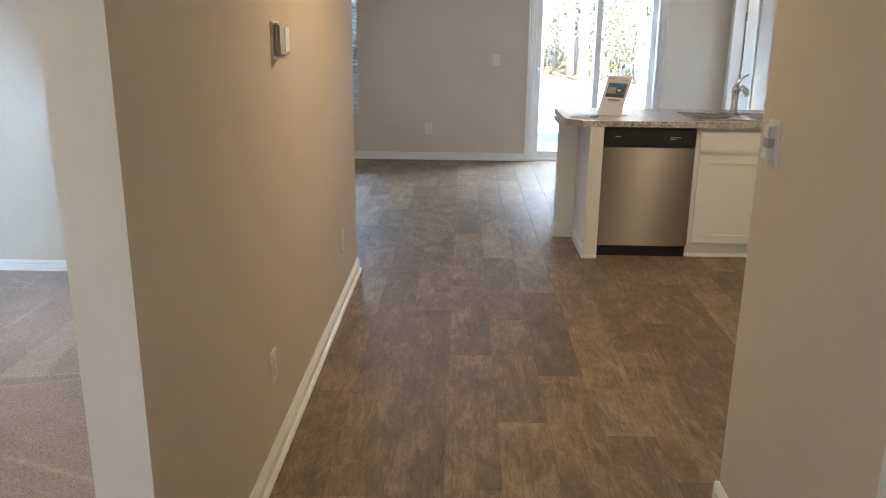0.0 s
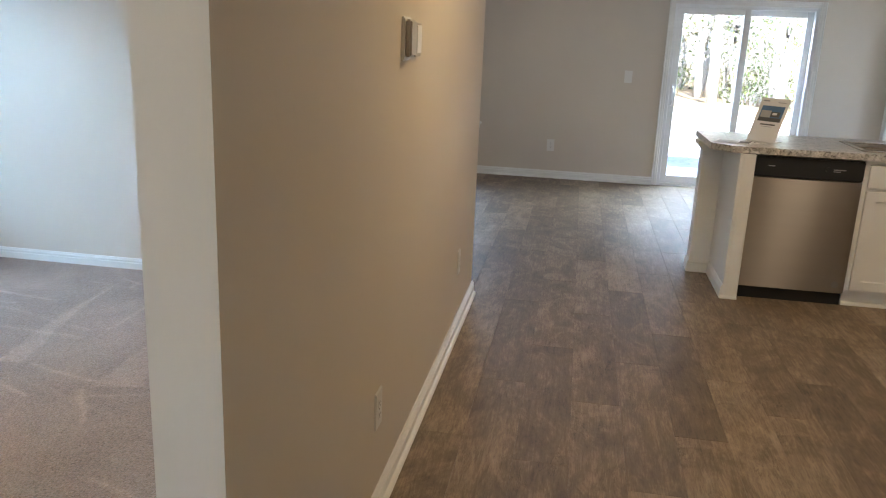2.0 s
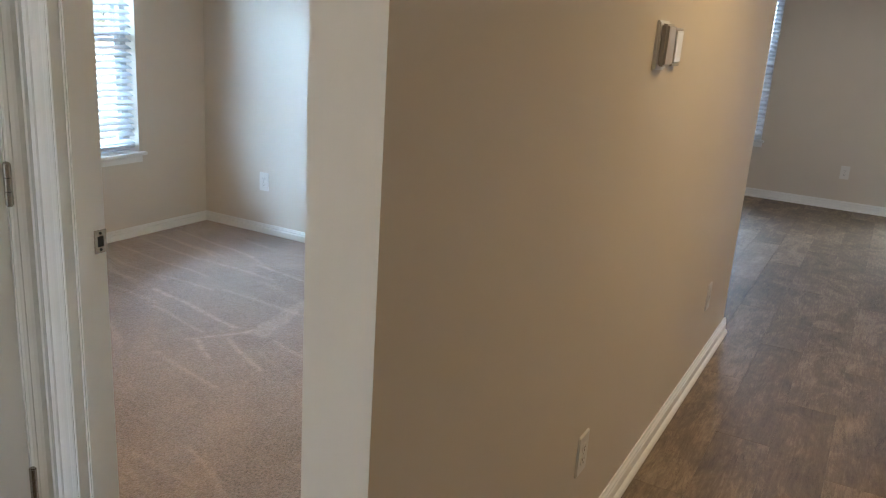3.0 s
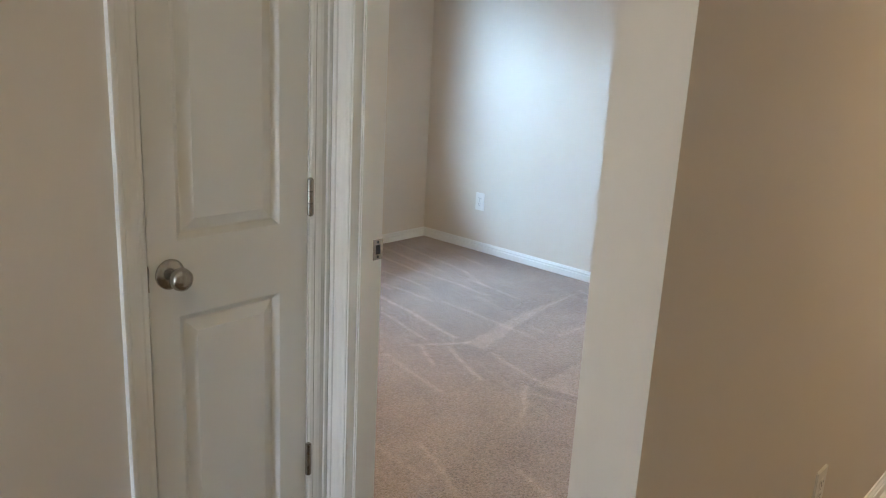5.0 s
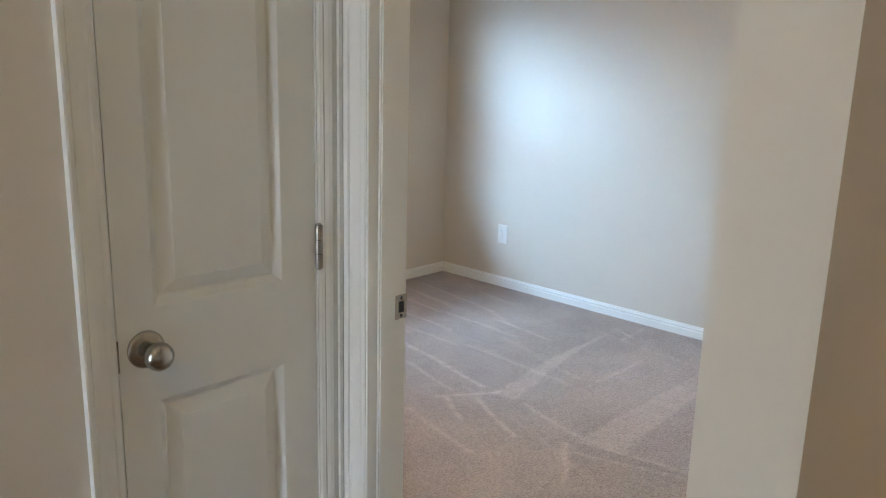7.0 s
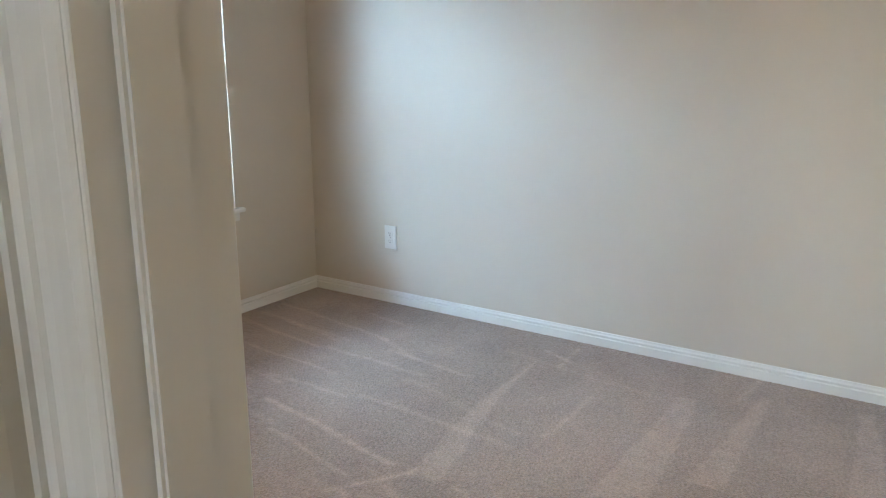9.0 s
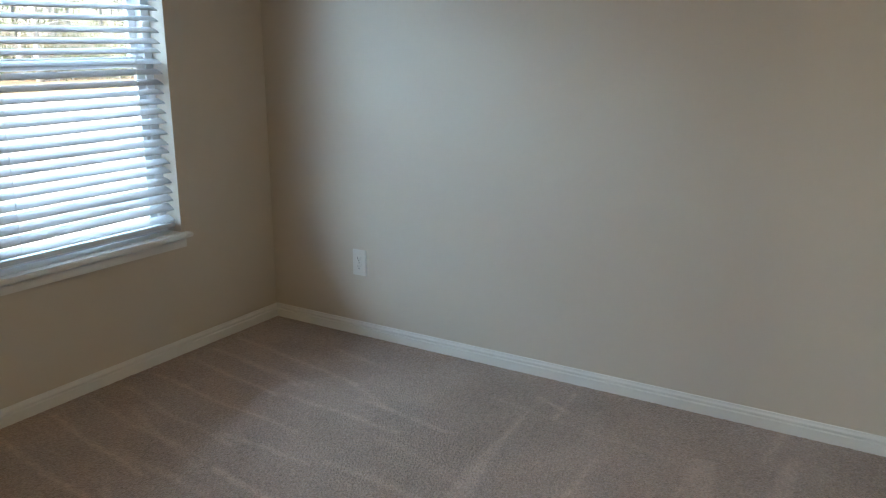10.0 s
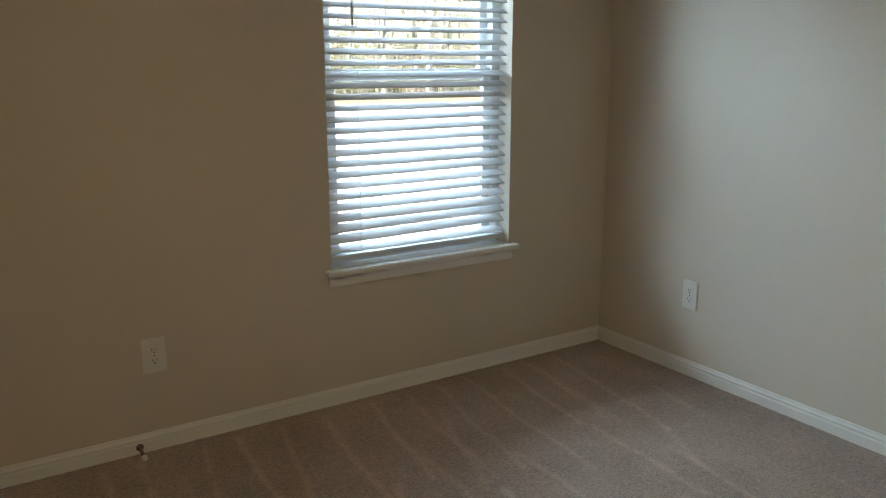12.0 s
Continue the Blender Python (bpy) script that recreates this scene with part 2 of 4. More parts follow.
def part(name, bm, mat, parent, label="", smooth=False):
    ob = link(name, bm, mat, smooth)
    ob.parent = parent
    return tagged(ob, label)


def thing(name, label, category, at=(0, 0, 0), turn=0.0, group=""):
    ob = new(name)
    ob.matrix_world = pose(*at, 0, 0, turn)
    return tagged(ob, label, category, group)


def structure(name, bm, mat, label="", category=""):
    return tagged(link(name, bm, mat), label, category, kind="structure")


def tube(bm, pts, radii, sides=10):
    """A round tube through points, with a radius at each."""
    rings = []
    for i, p in enumerate(pts):
        p = Vector(p)
        ahead = (Vector(pts[min(i + 1, len(pts) - 1)]) - Vector(pts[max(i - 1, 0)])).normalized()
        q = ahead.to_track_quat("Z", "Y")
        rings.append([bm.verts.new(p + q @ Vector((radii[i] * math.cos(k * math.tau / sides), radii[i] * math.sin(k * math.tau / sides), 0))) for k in range(sides)])
    for a, b in zip(rings, rings[1:]):
        for k in range(sides):
            bm.faces.new((a[k], a[(k + 1) % sides], b[(k + 1) % sides], b[k]))
    bm.faces.new(rings[0][::-1]), bm.faces.new(rings[-1])
    return bm


def lathe(bm, profile, m, sides=24):
    """Turns (along, radius) rows round the z axis of m."""
    return tube_at(bm, profile, m, sides)


def tube_at(bm, profile, m, sides):
    rings = [[bm.verts.new(m @ Vector((r * math.cos(k * math.tau / sides), r * math.sin(k * math.tau / sides), a))) for k in range(sides)] for a, r in profile]
    for a, b in zip(rings, rings[1:]):
        for k in range(sides):
            bm.faces.new((a[k], a[(k + 1) % sides], b[(k + 1) % sides], b[k]))
    bm.faces.new(rings[0][::-1]), bm.faces.new(rings[-1])
    return bm


def sweep(bm, profile, a, b, out, up=(0, 0, 1)):
    """A moulding: the profile's (out, up) rows carried from a to b."""
    a, b, out, up = Vector(a), Vector(b), Vector(out), Vector(up)
    ra = [bm.verts.new(a + out * u + up * v) for u, v in profile]
    rb = [bm.verts.new(b + out * u + up * v) for u, v in profile]
    n = len(profile)
    for k in range(n):
        bm.faces.new((ra[k], ra[(k + 1) % n], rb[(k + 1) % n], rb[k]))
    bm.faces.new(ra[::-1]), bm.faces.new(rb)
    return bm


BASE = [(0.0, 0.0), (0.014, 0.0), (0.014, 0.054), (0.0095, 0.058), (0.0095, 0.061), (0.0125, 0.064), (0.0125, 0.069), (0.0075, 0.075), (0.005, 0.083), (0.0, 0.083)]
SHOE = BASE[:1] + [(0.028, 0.0), (0.028, 0.006), (0.024, 0.013), (0.018, 0.018), (0.014, 0.020)] + BASE[2:]
CASING = [(0.0, 0.0), (0.0, 0.057), (0.017, 0.057), (0.0175, 0.053), (0.016, 0.046), (0.0125, 0.043), (0.0135, 0.030), (0.012, 0.022), (0.0095, 0.014), (0.0105, 0.010), (0.0085, 0.003), (0.006, 0.0)]
H = 2.44

# ---- the shell ----
HX, HW = -0.570, -0.698          # hall wall: hall face, bedroom face
WEST, NORTH, SOUTH = -4.126, 4.556, 1.674   # bedroom faces
BACK, EAST, RIGHT = 8.913, 2.955, 0.943
CLOSET, DOORWALL, HALL_END, HALL_FAR = -1.600, 1.578, 1.396, 4.702   # closet face; bedroom door wall; ends of the hall wall


def wall(name, axis, a, b, u0, u1, holes=(), z1=H):
    """A wall between a and b across, from u0 to u1 along, with holes (u0, u1, z0, z1) through it."""
    bm = bmesh.new()

    def put(p, q, z0, zt):
        if q - p > 1e-4 and zt - z0 > 1e-4:
            box(bm, *((a, b, p, q) if axis == "y" else (p, q, a, b)), z0, zt)

    at = u0
    for p, q, z0, zt in sorted(holes):
        put(at, p, 0, z1), put(p, q, 0, z0), put(p, q, zt, z1)
        at = q
    put(at, u1, 0, z1)
    return structure(name, bm, PAINT, "smooth painted greige drywall", "wall")


WIN_A = (3.145, 3.992, 0.550, 1.98)      # bedroom window, along y
WIN_B = (-1.985, -1.085, 0.545, 1.98)    # back window, along x
SLIDER = (0.835, 2.215, 0.0, 1.85)
wall("wall_hall", "y", HW, HX, HALL_END, NORTH)
wall("wall_north", "x", NORTH, HALL_FAR, WEST, HX)
wall("wall_west", "y", WEST - 0.15, WEST, -1.60, 9.063, [WIN_A])
wall("wall_back", "x", BACK, 9.063, WEST, 5.2, [WIN_B, SLIDER])
wall("wall_east", "y", EAST, EAST + 0.11, 2.13, BACK, [(8.10, 8.83, 0, 1.95)])
wall("wall_right", "y", RIGHT, RIGHT + 0.11, -1.60, 2.24, [(0.470, 1.290, 0, 2.05)])
wall("wall_kitchen", "x", 2.13, 2.24, RIGHT + 0.11, EAST)
wall("wall_front", "x", -1.75, -1.60, WEST - 0.15, RIGHT + 0.11, [(-1.35, -1.05, 0, 2.05)])
wall("wall_closet", "y", CLOSET - 0.11, CLOSET, -1.60, DOORWALL, [(1.074, 1.527, 0, 2.045)])
wall("wall_bedroom", "x", DOORWALL, SOUTH, WEST, HW, [(-1.522, -0.702, 0, 2.05)])
wall("wall_side_room", "x", 6.6, 6.7, EAST + 0.11, 5.2)
wall("wall_far_side", "y", 5.2, 5.3, 6.6, 9.063, [(7.2, 8.5, 0.6, 2.1)])
# South of the front wall it is an added, unseen roof that cuts daylight
structure("ceiling", boxes((WEST - 0.5, 5.6, -4.2, 9.35, H, H + 0.2)), CEIL, "flat white painted ceiling", "ceiling")
structure("wall_garage_side", boxes((RIGHT + 0.5, RIGHT + 0.6, -1.75, 2.13, 0, H)), PAINT, "plain painted wall", "wall")

floor = structure("floor", boxes((HX + 0.001, RIGHT + 0.05, -1.60, 2.24, -0.15, -0.006), (HX + 0.001, EAST + 0.05, 2.24, 8.95, -0.15, -0.006), (WEST, HX + 0.001, HALL_FAR, 8.95, -0.15, -0.006), (CLOSET, HX + 0.001, -1.60, 1.64, -0.15, -0.006), (EAST + 0.05, 5.2, 6.7, BACK, -0.15, -0.004)), SEAM, "grey-brown oak-look vinyl plank floor", "floor")

# ---- carpet ----


def carpet():
    """The bedroom carpet: a fine sheet with an uneven pile, combed into strokes by a cleaner."""
    rnd = random.Random(4)
    x0, x1, y0, y1, step = WEST, HW, SOUTH - 0.055, NORTH, 0.011
    nx, ny = int((x1 - x0) / step), int((y1 - y0) / step)
    # Strokes of the cleaner: from, to, half width, strength.
    strokes = [
        (-3.24, 3.32, -2.53, 3.18, 0.012, 0.9), (-2.60, 2.93, -2.44, 3.18, 0.013, 0.7), (-2.56, 2.95, -2.37, 2.84, 0.010, 0.8), (-2.47, 3.05, -2.12, 2.88, 0.010, 0.9),
        (-2.28, 3.16, -1.92, 3.06, 0.009, 0.7), (-1.90, 3.04, -1.46, 3.12, 0.010, 0.5), (-1.94, 2.98, -1.77, 2.74, 0.012, 0.7), (-2.60, 2.75, -2.15, 2.65, 0.013, 0.6),
        (-2.21, 3.62, -2.20, 4.01, 0.011, 0.6), (-3.05, 3.14, -2.61, 3.04, 0.010, 0.6), (-3.41, 3.50, -3.00, 3.50, 0.011, 0.6), (-3.42, 3.86, -2.88, 3.83, 0.013, 0.6),
        (-3.16, 3.98, -2.69, 3.92, 0.012, 0.6), (-2.57, 4.36, -2.42, 4.29, 0.009, 0.7), (-2.44, 4.22, -2.46, 4.46, 0.009, 0.7), (-3.83, 4.02, -3.43, 3.95, 0.011, 0.6),
        (-3.59, 4.34, -3.26, 4.28, 0.011, 0.5), (-1.88, 2.94, -1.36, 3.10, 0.010, 0.5)]
    # Broad wedges where the pile was drawn the other way: from, to, half widths at both ends, strength.
    wedges = [(-2.42, 3.18, -2.56, 4.22, 0.064, 0.010, 0.42), (-1.81, 3.09, -1.90, 4.17, 0.100, 0.050, 0.40), (-1.64, 3.62, -1.64, 4.34, 0.060, 0.024, 0.36),
              (-1.20, 3.30, -1.28, 4.40, 0.085, 0.030, 0.34), (-3.05, 2.60, -3.60, 2.72, 0.055, 0.012, 0.28), (-2.55, 2.05, -3.30, 2.22, 0.070, 0.016, 0.26)]
    for i in range(26):
        sx, sy = rnd.uniform(-4.0, -0.9), rnd.uniform(1.9, 4.4)
        if sy > 3.2 and sx > -2.6:
            ang, n = radians(90 + rnd.uniform(-6, 6)), rnd.uniform(0.2, 0.5)
        else:
            ang, n = radians(-10 + rnd.uniform(-16, 12)), rnd.uniform(0.3, 0.9)
        strokes.append((sx, sy, sx + n * math.cos(ang), sy + n * math.sin(ang), rnd.uniform(0.007, 0.016), rnd.uniform(0.25, 0.6)))
    # Short passes square to the window wall
    for i in range(13):
        sy = 2.25 + i * 0.165 + rnd.uniform(-0.03, 0.03)
        strokes.append((-4.05, sy, -4.05 + rnd.uniform(0.55, 0.95), sy - rnd.uniform(0.02, 0.14), rnd.uniform(0.008, 0.013), rnd.uniform(0.45, 0.75)))
    verts, lay_shade = [], []
    for j in range(ny + 1):
        for i in range(nx + 1):
            x, y = x0 + (x1 - x0) * i / nx, y0 + (y1 - y0) * j / ny
            v = 0.22 * noise.noise((x * 1.7, y * 1.7, 0)) + 0.15 * noise.noise((x * 6, y * 6, 3))
            # Shade on the doorway side of the carpet, painted into the tone
            if x > -1.90 + 0.25 * (3.05 - y) and y < 3.05 + 0.12 * (x + 1.9):
                v -= 0.13
            for ax, ay, bx, by, wa, wb, k in wedges:
                dx, dy = bx - ax, by - ay
                s = ((x - ax) * dx + (y - ay) * dy) / (dx * dx + dy * dy)
                if -0.03 < s < 1.03:
                    bend = 0.03 * noise.noise((s * 1.5 + ax, ay, 9))
                    d = math.hypot(x - ax - s * dx + bend * dy, y - ay - s * dy - bend * dx)
                    edge = (wa + (wb - wa) * s) * (1 + 0.22 * noise.noise((x * 14, y * 14, 4))) - d
                    v += k * (0.75 + 0.5 * noise.noise((x * 22, y * 22, 8))) * max(0.0, min(1.0, edge / 0.012))
            for ax, ay, bx, by, w, k in strokes:
                dx, dy = bx - ax, by - ay
                s = max(0.0, min(1.0, ((x - ax) * dx + (y - ay) * dy) / (dx * dx + dy * dy)))
                bend = 0.035 * noise.noise((s * 2.0 + ax, ay, 7))
                d = math.hypot(x - ax - s * dx + bend * dy, y - ay - s * dy - bend * dx)
                if d < 4 * w:
                    rag = 1 + 0.9 * noise.noise((x * 30, y * 30, 5))
                    v += k * 0.62 * rag * math.exp(-((d / w) ** 2))
            lay_shade.append(v)
            verts.append((x, y, 0.017 + 0.0022 * noise.noise((x * 55, y * 55, 1)) - 0.002 * max(0, v)))
    faces = [(j * (nx + 1) + i, j * (nx + 1) + i + 1, (j + 1) * (nx + 1) + i + 1, (j + 1) * (nx + 1) + i) for j in range(ny) for i in range(nx)]
    me = bpy.data.meshes.new("carpet")
    me.from_pydata(verts, [], faces)
    at = me.attributes.new("lay_shade", "FLOAT", "POINT")
    at.data.foreach_set("value", lay_shade)
    me.materials.append(CARPET)
    for f in me.polygons:
        f.use_smooth = True
    return tagged(new("carpet", me), "pinkish beige cut-pile carpet with vacuum strokes", "carpet", kind="structure")


carpet()
structure("floor_slab", boxes((WEST, HW, -1.60, NORTH, -0.15, -0.010)), CONCRETE, "concrete slab under the carpet", "floor")

# ---- trim ----


def baseboard(name, rows, profile=BASE):
    for a, b, out in rows:
        structure(name, sweep(bmesh.new(), profile, (*a, 0), (*b, 0), (*out, 0)), TRIM, "white painted moulded baseboard", "baseboard")


e = 0.013
baseboard("baseboard_hall", [((HX, HALL_END), (HX, HALL_FAR + 0.028), (1, 0)), ((HX, HALL_FAR), (WEST, HALL_FAR), (0, 1)), ((HW, HALL_END), (HX, HALL_END), (0, -1))], SHOE)
baseboard("baseboard_back", [((WEST, BACK), (0.79, BACK), (0, -1)), ((2.26, BACK), (EAST, BACK), (0, -1))], SHOE)
baseboard("baseboard_west", [((WEST, HALL_FAR + 0.02), (WEST, BACK), (1, 0))])
baseboard("baseboard_east", [((EAST, 5.9), (EAST, 8.04), (-1, 0))])
baseboard("baseboard_right", [((RIGHT, 1.355), (RIGHT, 2.24), (-1, 0)), ((RIGHT - e, 2.24), (RIGHT + 0.11, 2.24), (0, 1)), ((RIGHT, -1.6), (RIGHT, 0.41), (-1, 0))])
baseboard("baseboard_closet", [((CLOSET, -1.60), (CLOSET, 1.026), (1, 0))])
baseboard("baseboard_bedroom", [((WEST, SOUTH), (WEST, NORTH), (1, 0)), ((WEST, NORTH), (HW, NORTH), (0, -1)), ((HW, 1.76), (HW, NORTH), (-1, 0)), ((WEST, SOUTH), (-1.57, SOUTH), (0, 1))])


def casing(bm, axis, face, out, u0, u1, top, width=0.057, left=None, right=None):
    """Door or window casing on the plane axis = face: two legs and a head round the opening u0..u1."""
    o = Vector((out, 0, 0)) if axis == "x" else Vector((0, out, 0))
    along = Vector((0, 1, 0)) if axis == "x" else Vector((1, 0, 0))
    spot = (lambda u, z: (face, u, z)) if axis == "x" else (lambda u, z: (u, face, z))
    if left is not False:
        sweep(bm, CASING, spot(u0, 0), spot(u0, top + width), o, -along)
    if right is not False:
        sweep(bm, CASING, spot(u1, 0), spot(u1, top + width), o, along)
    sweep(bm, CASING, spot(u0, top), spot(u1, top), o, (0, 0, 1))
    return bm


# Closet door frame in the entry
bm = casing(bmesh.new(), "x", CLOSET, 1, 1.083, 1.519, 2.040)
box(bm, CLOSET - 0.11, CLOSET + 0.004, 1.070, 1.0865, 0, 2.034), box(bm, CLOSET - 0.11, CLOSET + 0.004, 1.5155, 1.531, 0, 2.034), box(bm, CLOSET - 0.11, CLOSET + 0.004, 1.070, 1.531, 2.034, 2.045)
structure("door_trim_closet", bm, TRIM, "white painted closet door frame and casing", "door frame")

# Bedroom doorway: jambs, stops and casings
bm = casing(bmesh.new(), "y", DOORWALL, -1, -1.509, -0.712, 2.040, right=False)
casing(bm, "y", SOUTH, 1, -1.510, -0.712, 2.040, right=False)
for x0, x1, s in ((-1.524, -1.504, 1), (-0.720, -0.700, -1)):
    box(bm, x0, x1, DOORWALL - 0.005, SOUTH + 0.009, 0, 2.04, bevel=0.0015)
    xs = x1 if s > 0 else x0
    box(bm, *sorted((xs, xs + s * 0.011)), 1.598, 1.641, 0, 2.03, bevel=0.003, seg=2)
box(bm, -1.504, -0.720, DOORWALL - 0.005, SOUTH + 0.009, 2.03, 2.05)
structure("door_trim_bedroom", bm, TRIM, "white painted bedroom door jamb with stop and casing", "door frame")

# Great room door frame and the door of the entry side wall
bm = casing(bmesh.new(), "x", EAST, -1, 8.112, 8.818, 1.935)
box(bm, EAST - 0.004, EAST + 0.114, 8.100, 8.118, 0, 1.93), box(bm, EAST - 0.004, EAST + 0.114, 8.812, 8.830, 0, 1.93), box(bm, EAST - 0.004, EAST + 0.114, 8.100, 8.830, 1.93, 1.948)
structure("door_trim_great_room", bm, TRIM, "white painted door frame beside the back wall", "door frame")
bm = casing(bmesh.new(), "x", RIGHT, -1, 0.480, 1.282, 2.040)
box(bm, RIGHT - 0.004, RIGHT + 0.11, 0.470, 0.486, 0, 2.034), box(bm, RIGHT - 0.004, RIGHT + 0.11, 1.274, 1.290, 0, 2.034), box(bm, RIGHT - 0.004, RIGHT + 0.11, 0.470, 1.290, 2.034, 2.05)
structure("door_trim_entry", bm, TRIM, "white painted entry door frame and casing", "door frame")

# ---- doors ----


def panel_door(name, width, height, panels, label, thick=0.035):
    """A moulded door in its own plane: x across from its hinge edge, face at y = 0 looking to -y."""
    ob = thing(name, label, "door")
    bm = bmesh.new()
    xs = sorted({0.0, width, *(v for p in panels for v in p[:2])})
    zs = sorted({0.0, height, *(v for p in panels for v in p[2:])})
    for face, sgn in ((0.0, 1), (thick, -1)):
        for x0, x1 in zip(xs, xs[1:]):
            for z0, z1 in zip(zs, zs[1:]):
                if (x0, x1, z0, z1) in panels:
                    rings = []
                    for inset, deep in ((0, 0), (0.002, 0.0012), (0.015, 0.0138), (0.018, 0.0142), (0.043, 0.0040), (0.045, 0.0028)):
                        y = face + sgn * deep
                        rings.append([bm.verts.new(c) for c in ((x0 + inset, y, z0 + inset), (x1 - inset, y, z0 + inset), (x1 - inset, y, z1 - inset), (x0 + inset, y, z1 - inset))])
                    for a, b in zip(rings, rings[1:]):
                        for k in range(4):
                            bm.faces.new((a[k], a[(k + 1) % 4], b[(k + 1) % 4], b[k]))
                    bm.faces.new(rings[-1])
                else:
                    bm.faces.new([bm.verts.new(c) for c in ((x0, face, z0), (x1, face, z0), (x1, face, z1), (x0, face, z1))])
    for c in (((width, 0), (width, 1)), ((0, 1), (0, 0))):
        (xa, ya), (xb, yb) = c
        bm.faces.new([bm.verts.new(v) for v in ((xa, ya * thick, 0), (xb, yb * thick, 0), (xb, yb * thick, height), (xa, ya * thick, height))])
    for z in (0, height):
        bm.faces.new([bm.verts.new(v) for v in ((0, 0, z), (width, 0, z), (width, thick, z), (0, thick, z))])
    bmesh.ops.remove_doubles(bm, verts=bm.verts, dist=1e-5)
    part("door_slab", bm, DOOR, ob)
    return ob


def hinge(parent, m):
    """A butt hinge: knuckles round z of m, with a sliver of leaf."""
    bm = bmesh.new()
    for k in range(3):
        lathe(bm, [(-0.0445 + k * 0.0300, 0.0078), (-0.0440 + k * 0.0300, 0.0085), (-0.0445 + k * 0.0300 + 0.0285, 0.0085), (-0.0445 + k * 0.0300 + 0.029, 0.0078)], m, 20)
    lathe(bm, [(-0.0490, 0.0030), (-0.0470, 0.0065), (0.0470, 0.0065), (0.0490, 0.0030)], m, 14)
    b2 = bmesh.new()
    box(b2, -0.0035, 0.0035, 0.004, 0.020, -0.0445, 0.0445, bevel=0.0008)
    bmesh.ops.transform(b2, matrix=m, verts=b2.verts)
    h = part("hinge", bm, NICKEL, parent, "satin nickel door hinge")
    part("hinge_leaf", b2, NICKEL, h)


def knob(parent, m, keyed=False):
    """A round door knob on its rose, standing out along z of m."""
    bm = lathe(bmesh.new(), [(0.0, 0.0345), (0.003, 0.0345), (0.006, 0.0325), (0.010, 0.024), (0.013, 0.0145)], m, 32)
    rose = part("rose", bm, NICKEL, parent, "satin nickel knob rose", True)
    rows = [(0.010, 0.012), (0.022, 0.0115), (0.028, 0.0145), (0.034, 0.0195), (0.041, 0.0240), (0.049, 0.0258), (0.057, 0.0245), (0.064, 0.0195), (0.0675, 0.012), (0.0685, 0.004)]
    if keyed:
        rows += [(0.066, 0.0095), (0.078, 0.008), (0.080, 0.004)]
    part("knob", lathe(bmesh.new(), rows, m, 32), NICKEL, rose, "satin nickel door knob", True)


CW = 0.424
door = panel_door("closet_door", CW, 2.018, [(0.069, 0.341, 0.20, 0.848), (0.069, 0.341, 1.022, 1.90)], "closed white two-panel closet door with nickel knob")
# The closet door lies in the wall, hinged at its far edge.
door.matrix_world = pose(CLOSET + 0.001, 1.0895, 0.012, 0, 0, 90)
for z in (0.358, 1.082, 1.80):
    hinge(door, pose(CW + 0.002, -0.0090, z))
knob(door, pose(0.050, 0, 0.950, 90, 0, 0))
bm = boxes((-0.0026, 0.0010, -0.0012, 0.028, 0.918, 0.976))
part("latch_plate", bm, NICKEL, door, "satin nickel latch plate")

door = panel_door("entry_side_door", 0.784, 2.018, [(0.11, 0.674, 0.20, 0.812), (0.11, 0.674, 0.988, 1.90)], "closed white panel door with keyed nickel knob")
door.matrix_world = pose(RIGHT + 0.003, 1.272, 0.012, 0, 0, -90)
knob(door, pose(0.050, 0, 0.962, 90, 0, 0), True)

door = panel_door("great_room_door", 0.69, 1.91, [(0.11, 0.58, 0.20, 0.812), (0.11, 0.58, 0.988, 1.79)], "open white panel door with nickel hinges")
door.matrix_world = pose(EAST + 0.125, 8.800, 0.012, 0, 0, 2)
for z in (0.30, 0.94, 1.58):
    hinge(door, pose(-0.008, -0.004, z))

# Strike plate on the bedroom jamb
plate = thing("strike_plate", "satin nickel strike plate screwed to the jamb", "strike plate", (-1.504, 1.6675, 0.954))
bm = boxes((0, 0.0016, -0.016, 0.016, -0.027, -0.0125), (0, 0.0016, -0.016, 0.016, 0.0125, 0.027), (0, 0.0016, -0.016, -0.008, -0.0125, 0.0125), (0, 0.0016, 0.008, 0.016, -0.0125, 0.0125))
part("plate", bm, NICKEL, plate)
part("latch_hole", boxes((0.0002, 0.0008, -0.008, 0.008, -0.0125, 0.0125)), SLOT, plate)
for z in (-0.0195, 0.0195):
    part("screw", lathe(bmesh.new(), [(0.0012, 0.004), (0.0022, 0.0035)], pose(0, 0, z, 0, 90, 0), 12), SLOT, plate)

# ---- outlets and switches ----


def cover(name, label, category, m, w=0.078, h=0.124):
    """A wall plate in the plane y = 0 of m, facing -y."""
    ob = thing(name, label, category)
    ob.matrix_world = m
    part("cover_plate", boxes((-w / 2, w / 2, -0.006, 0.004, -h / 2, h / 2), bevel=0.003, seg=2), PLATE, ob)
    return ob


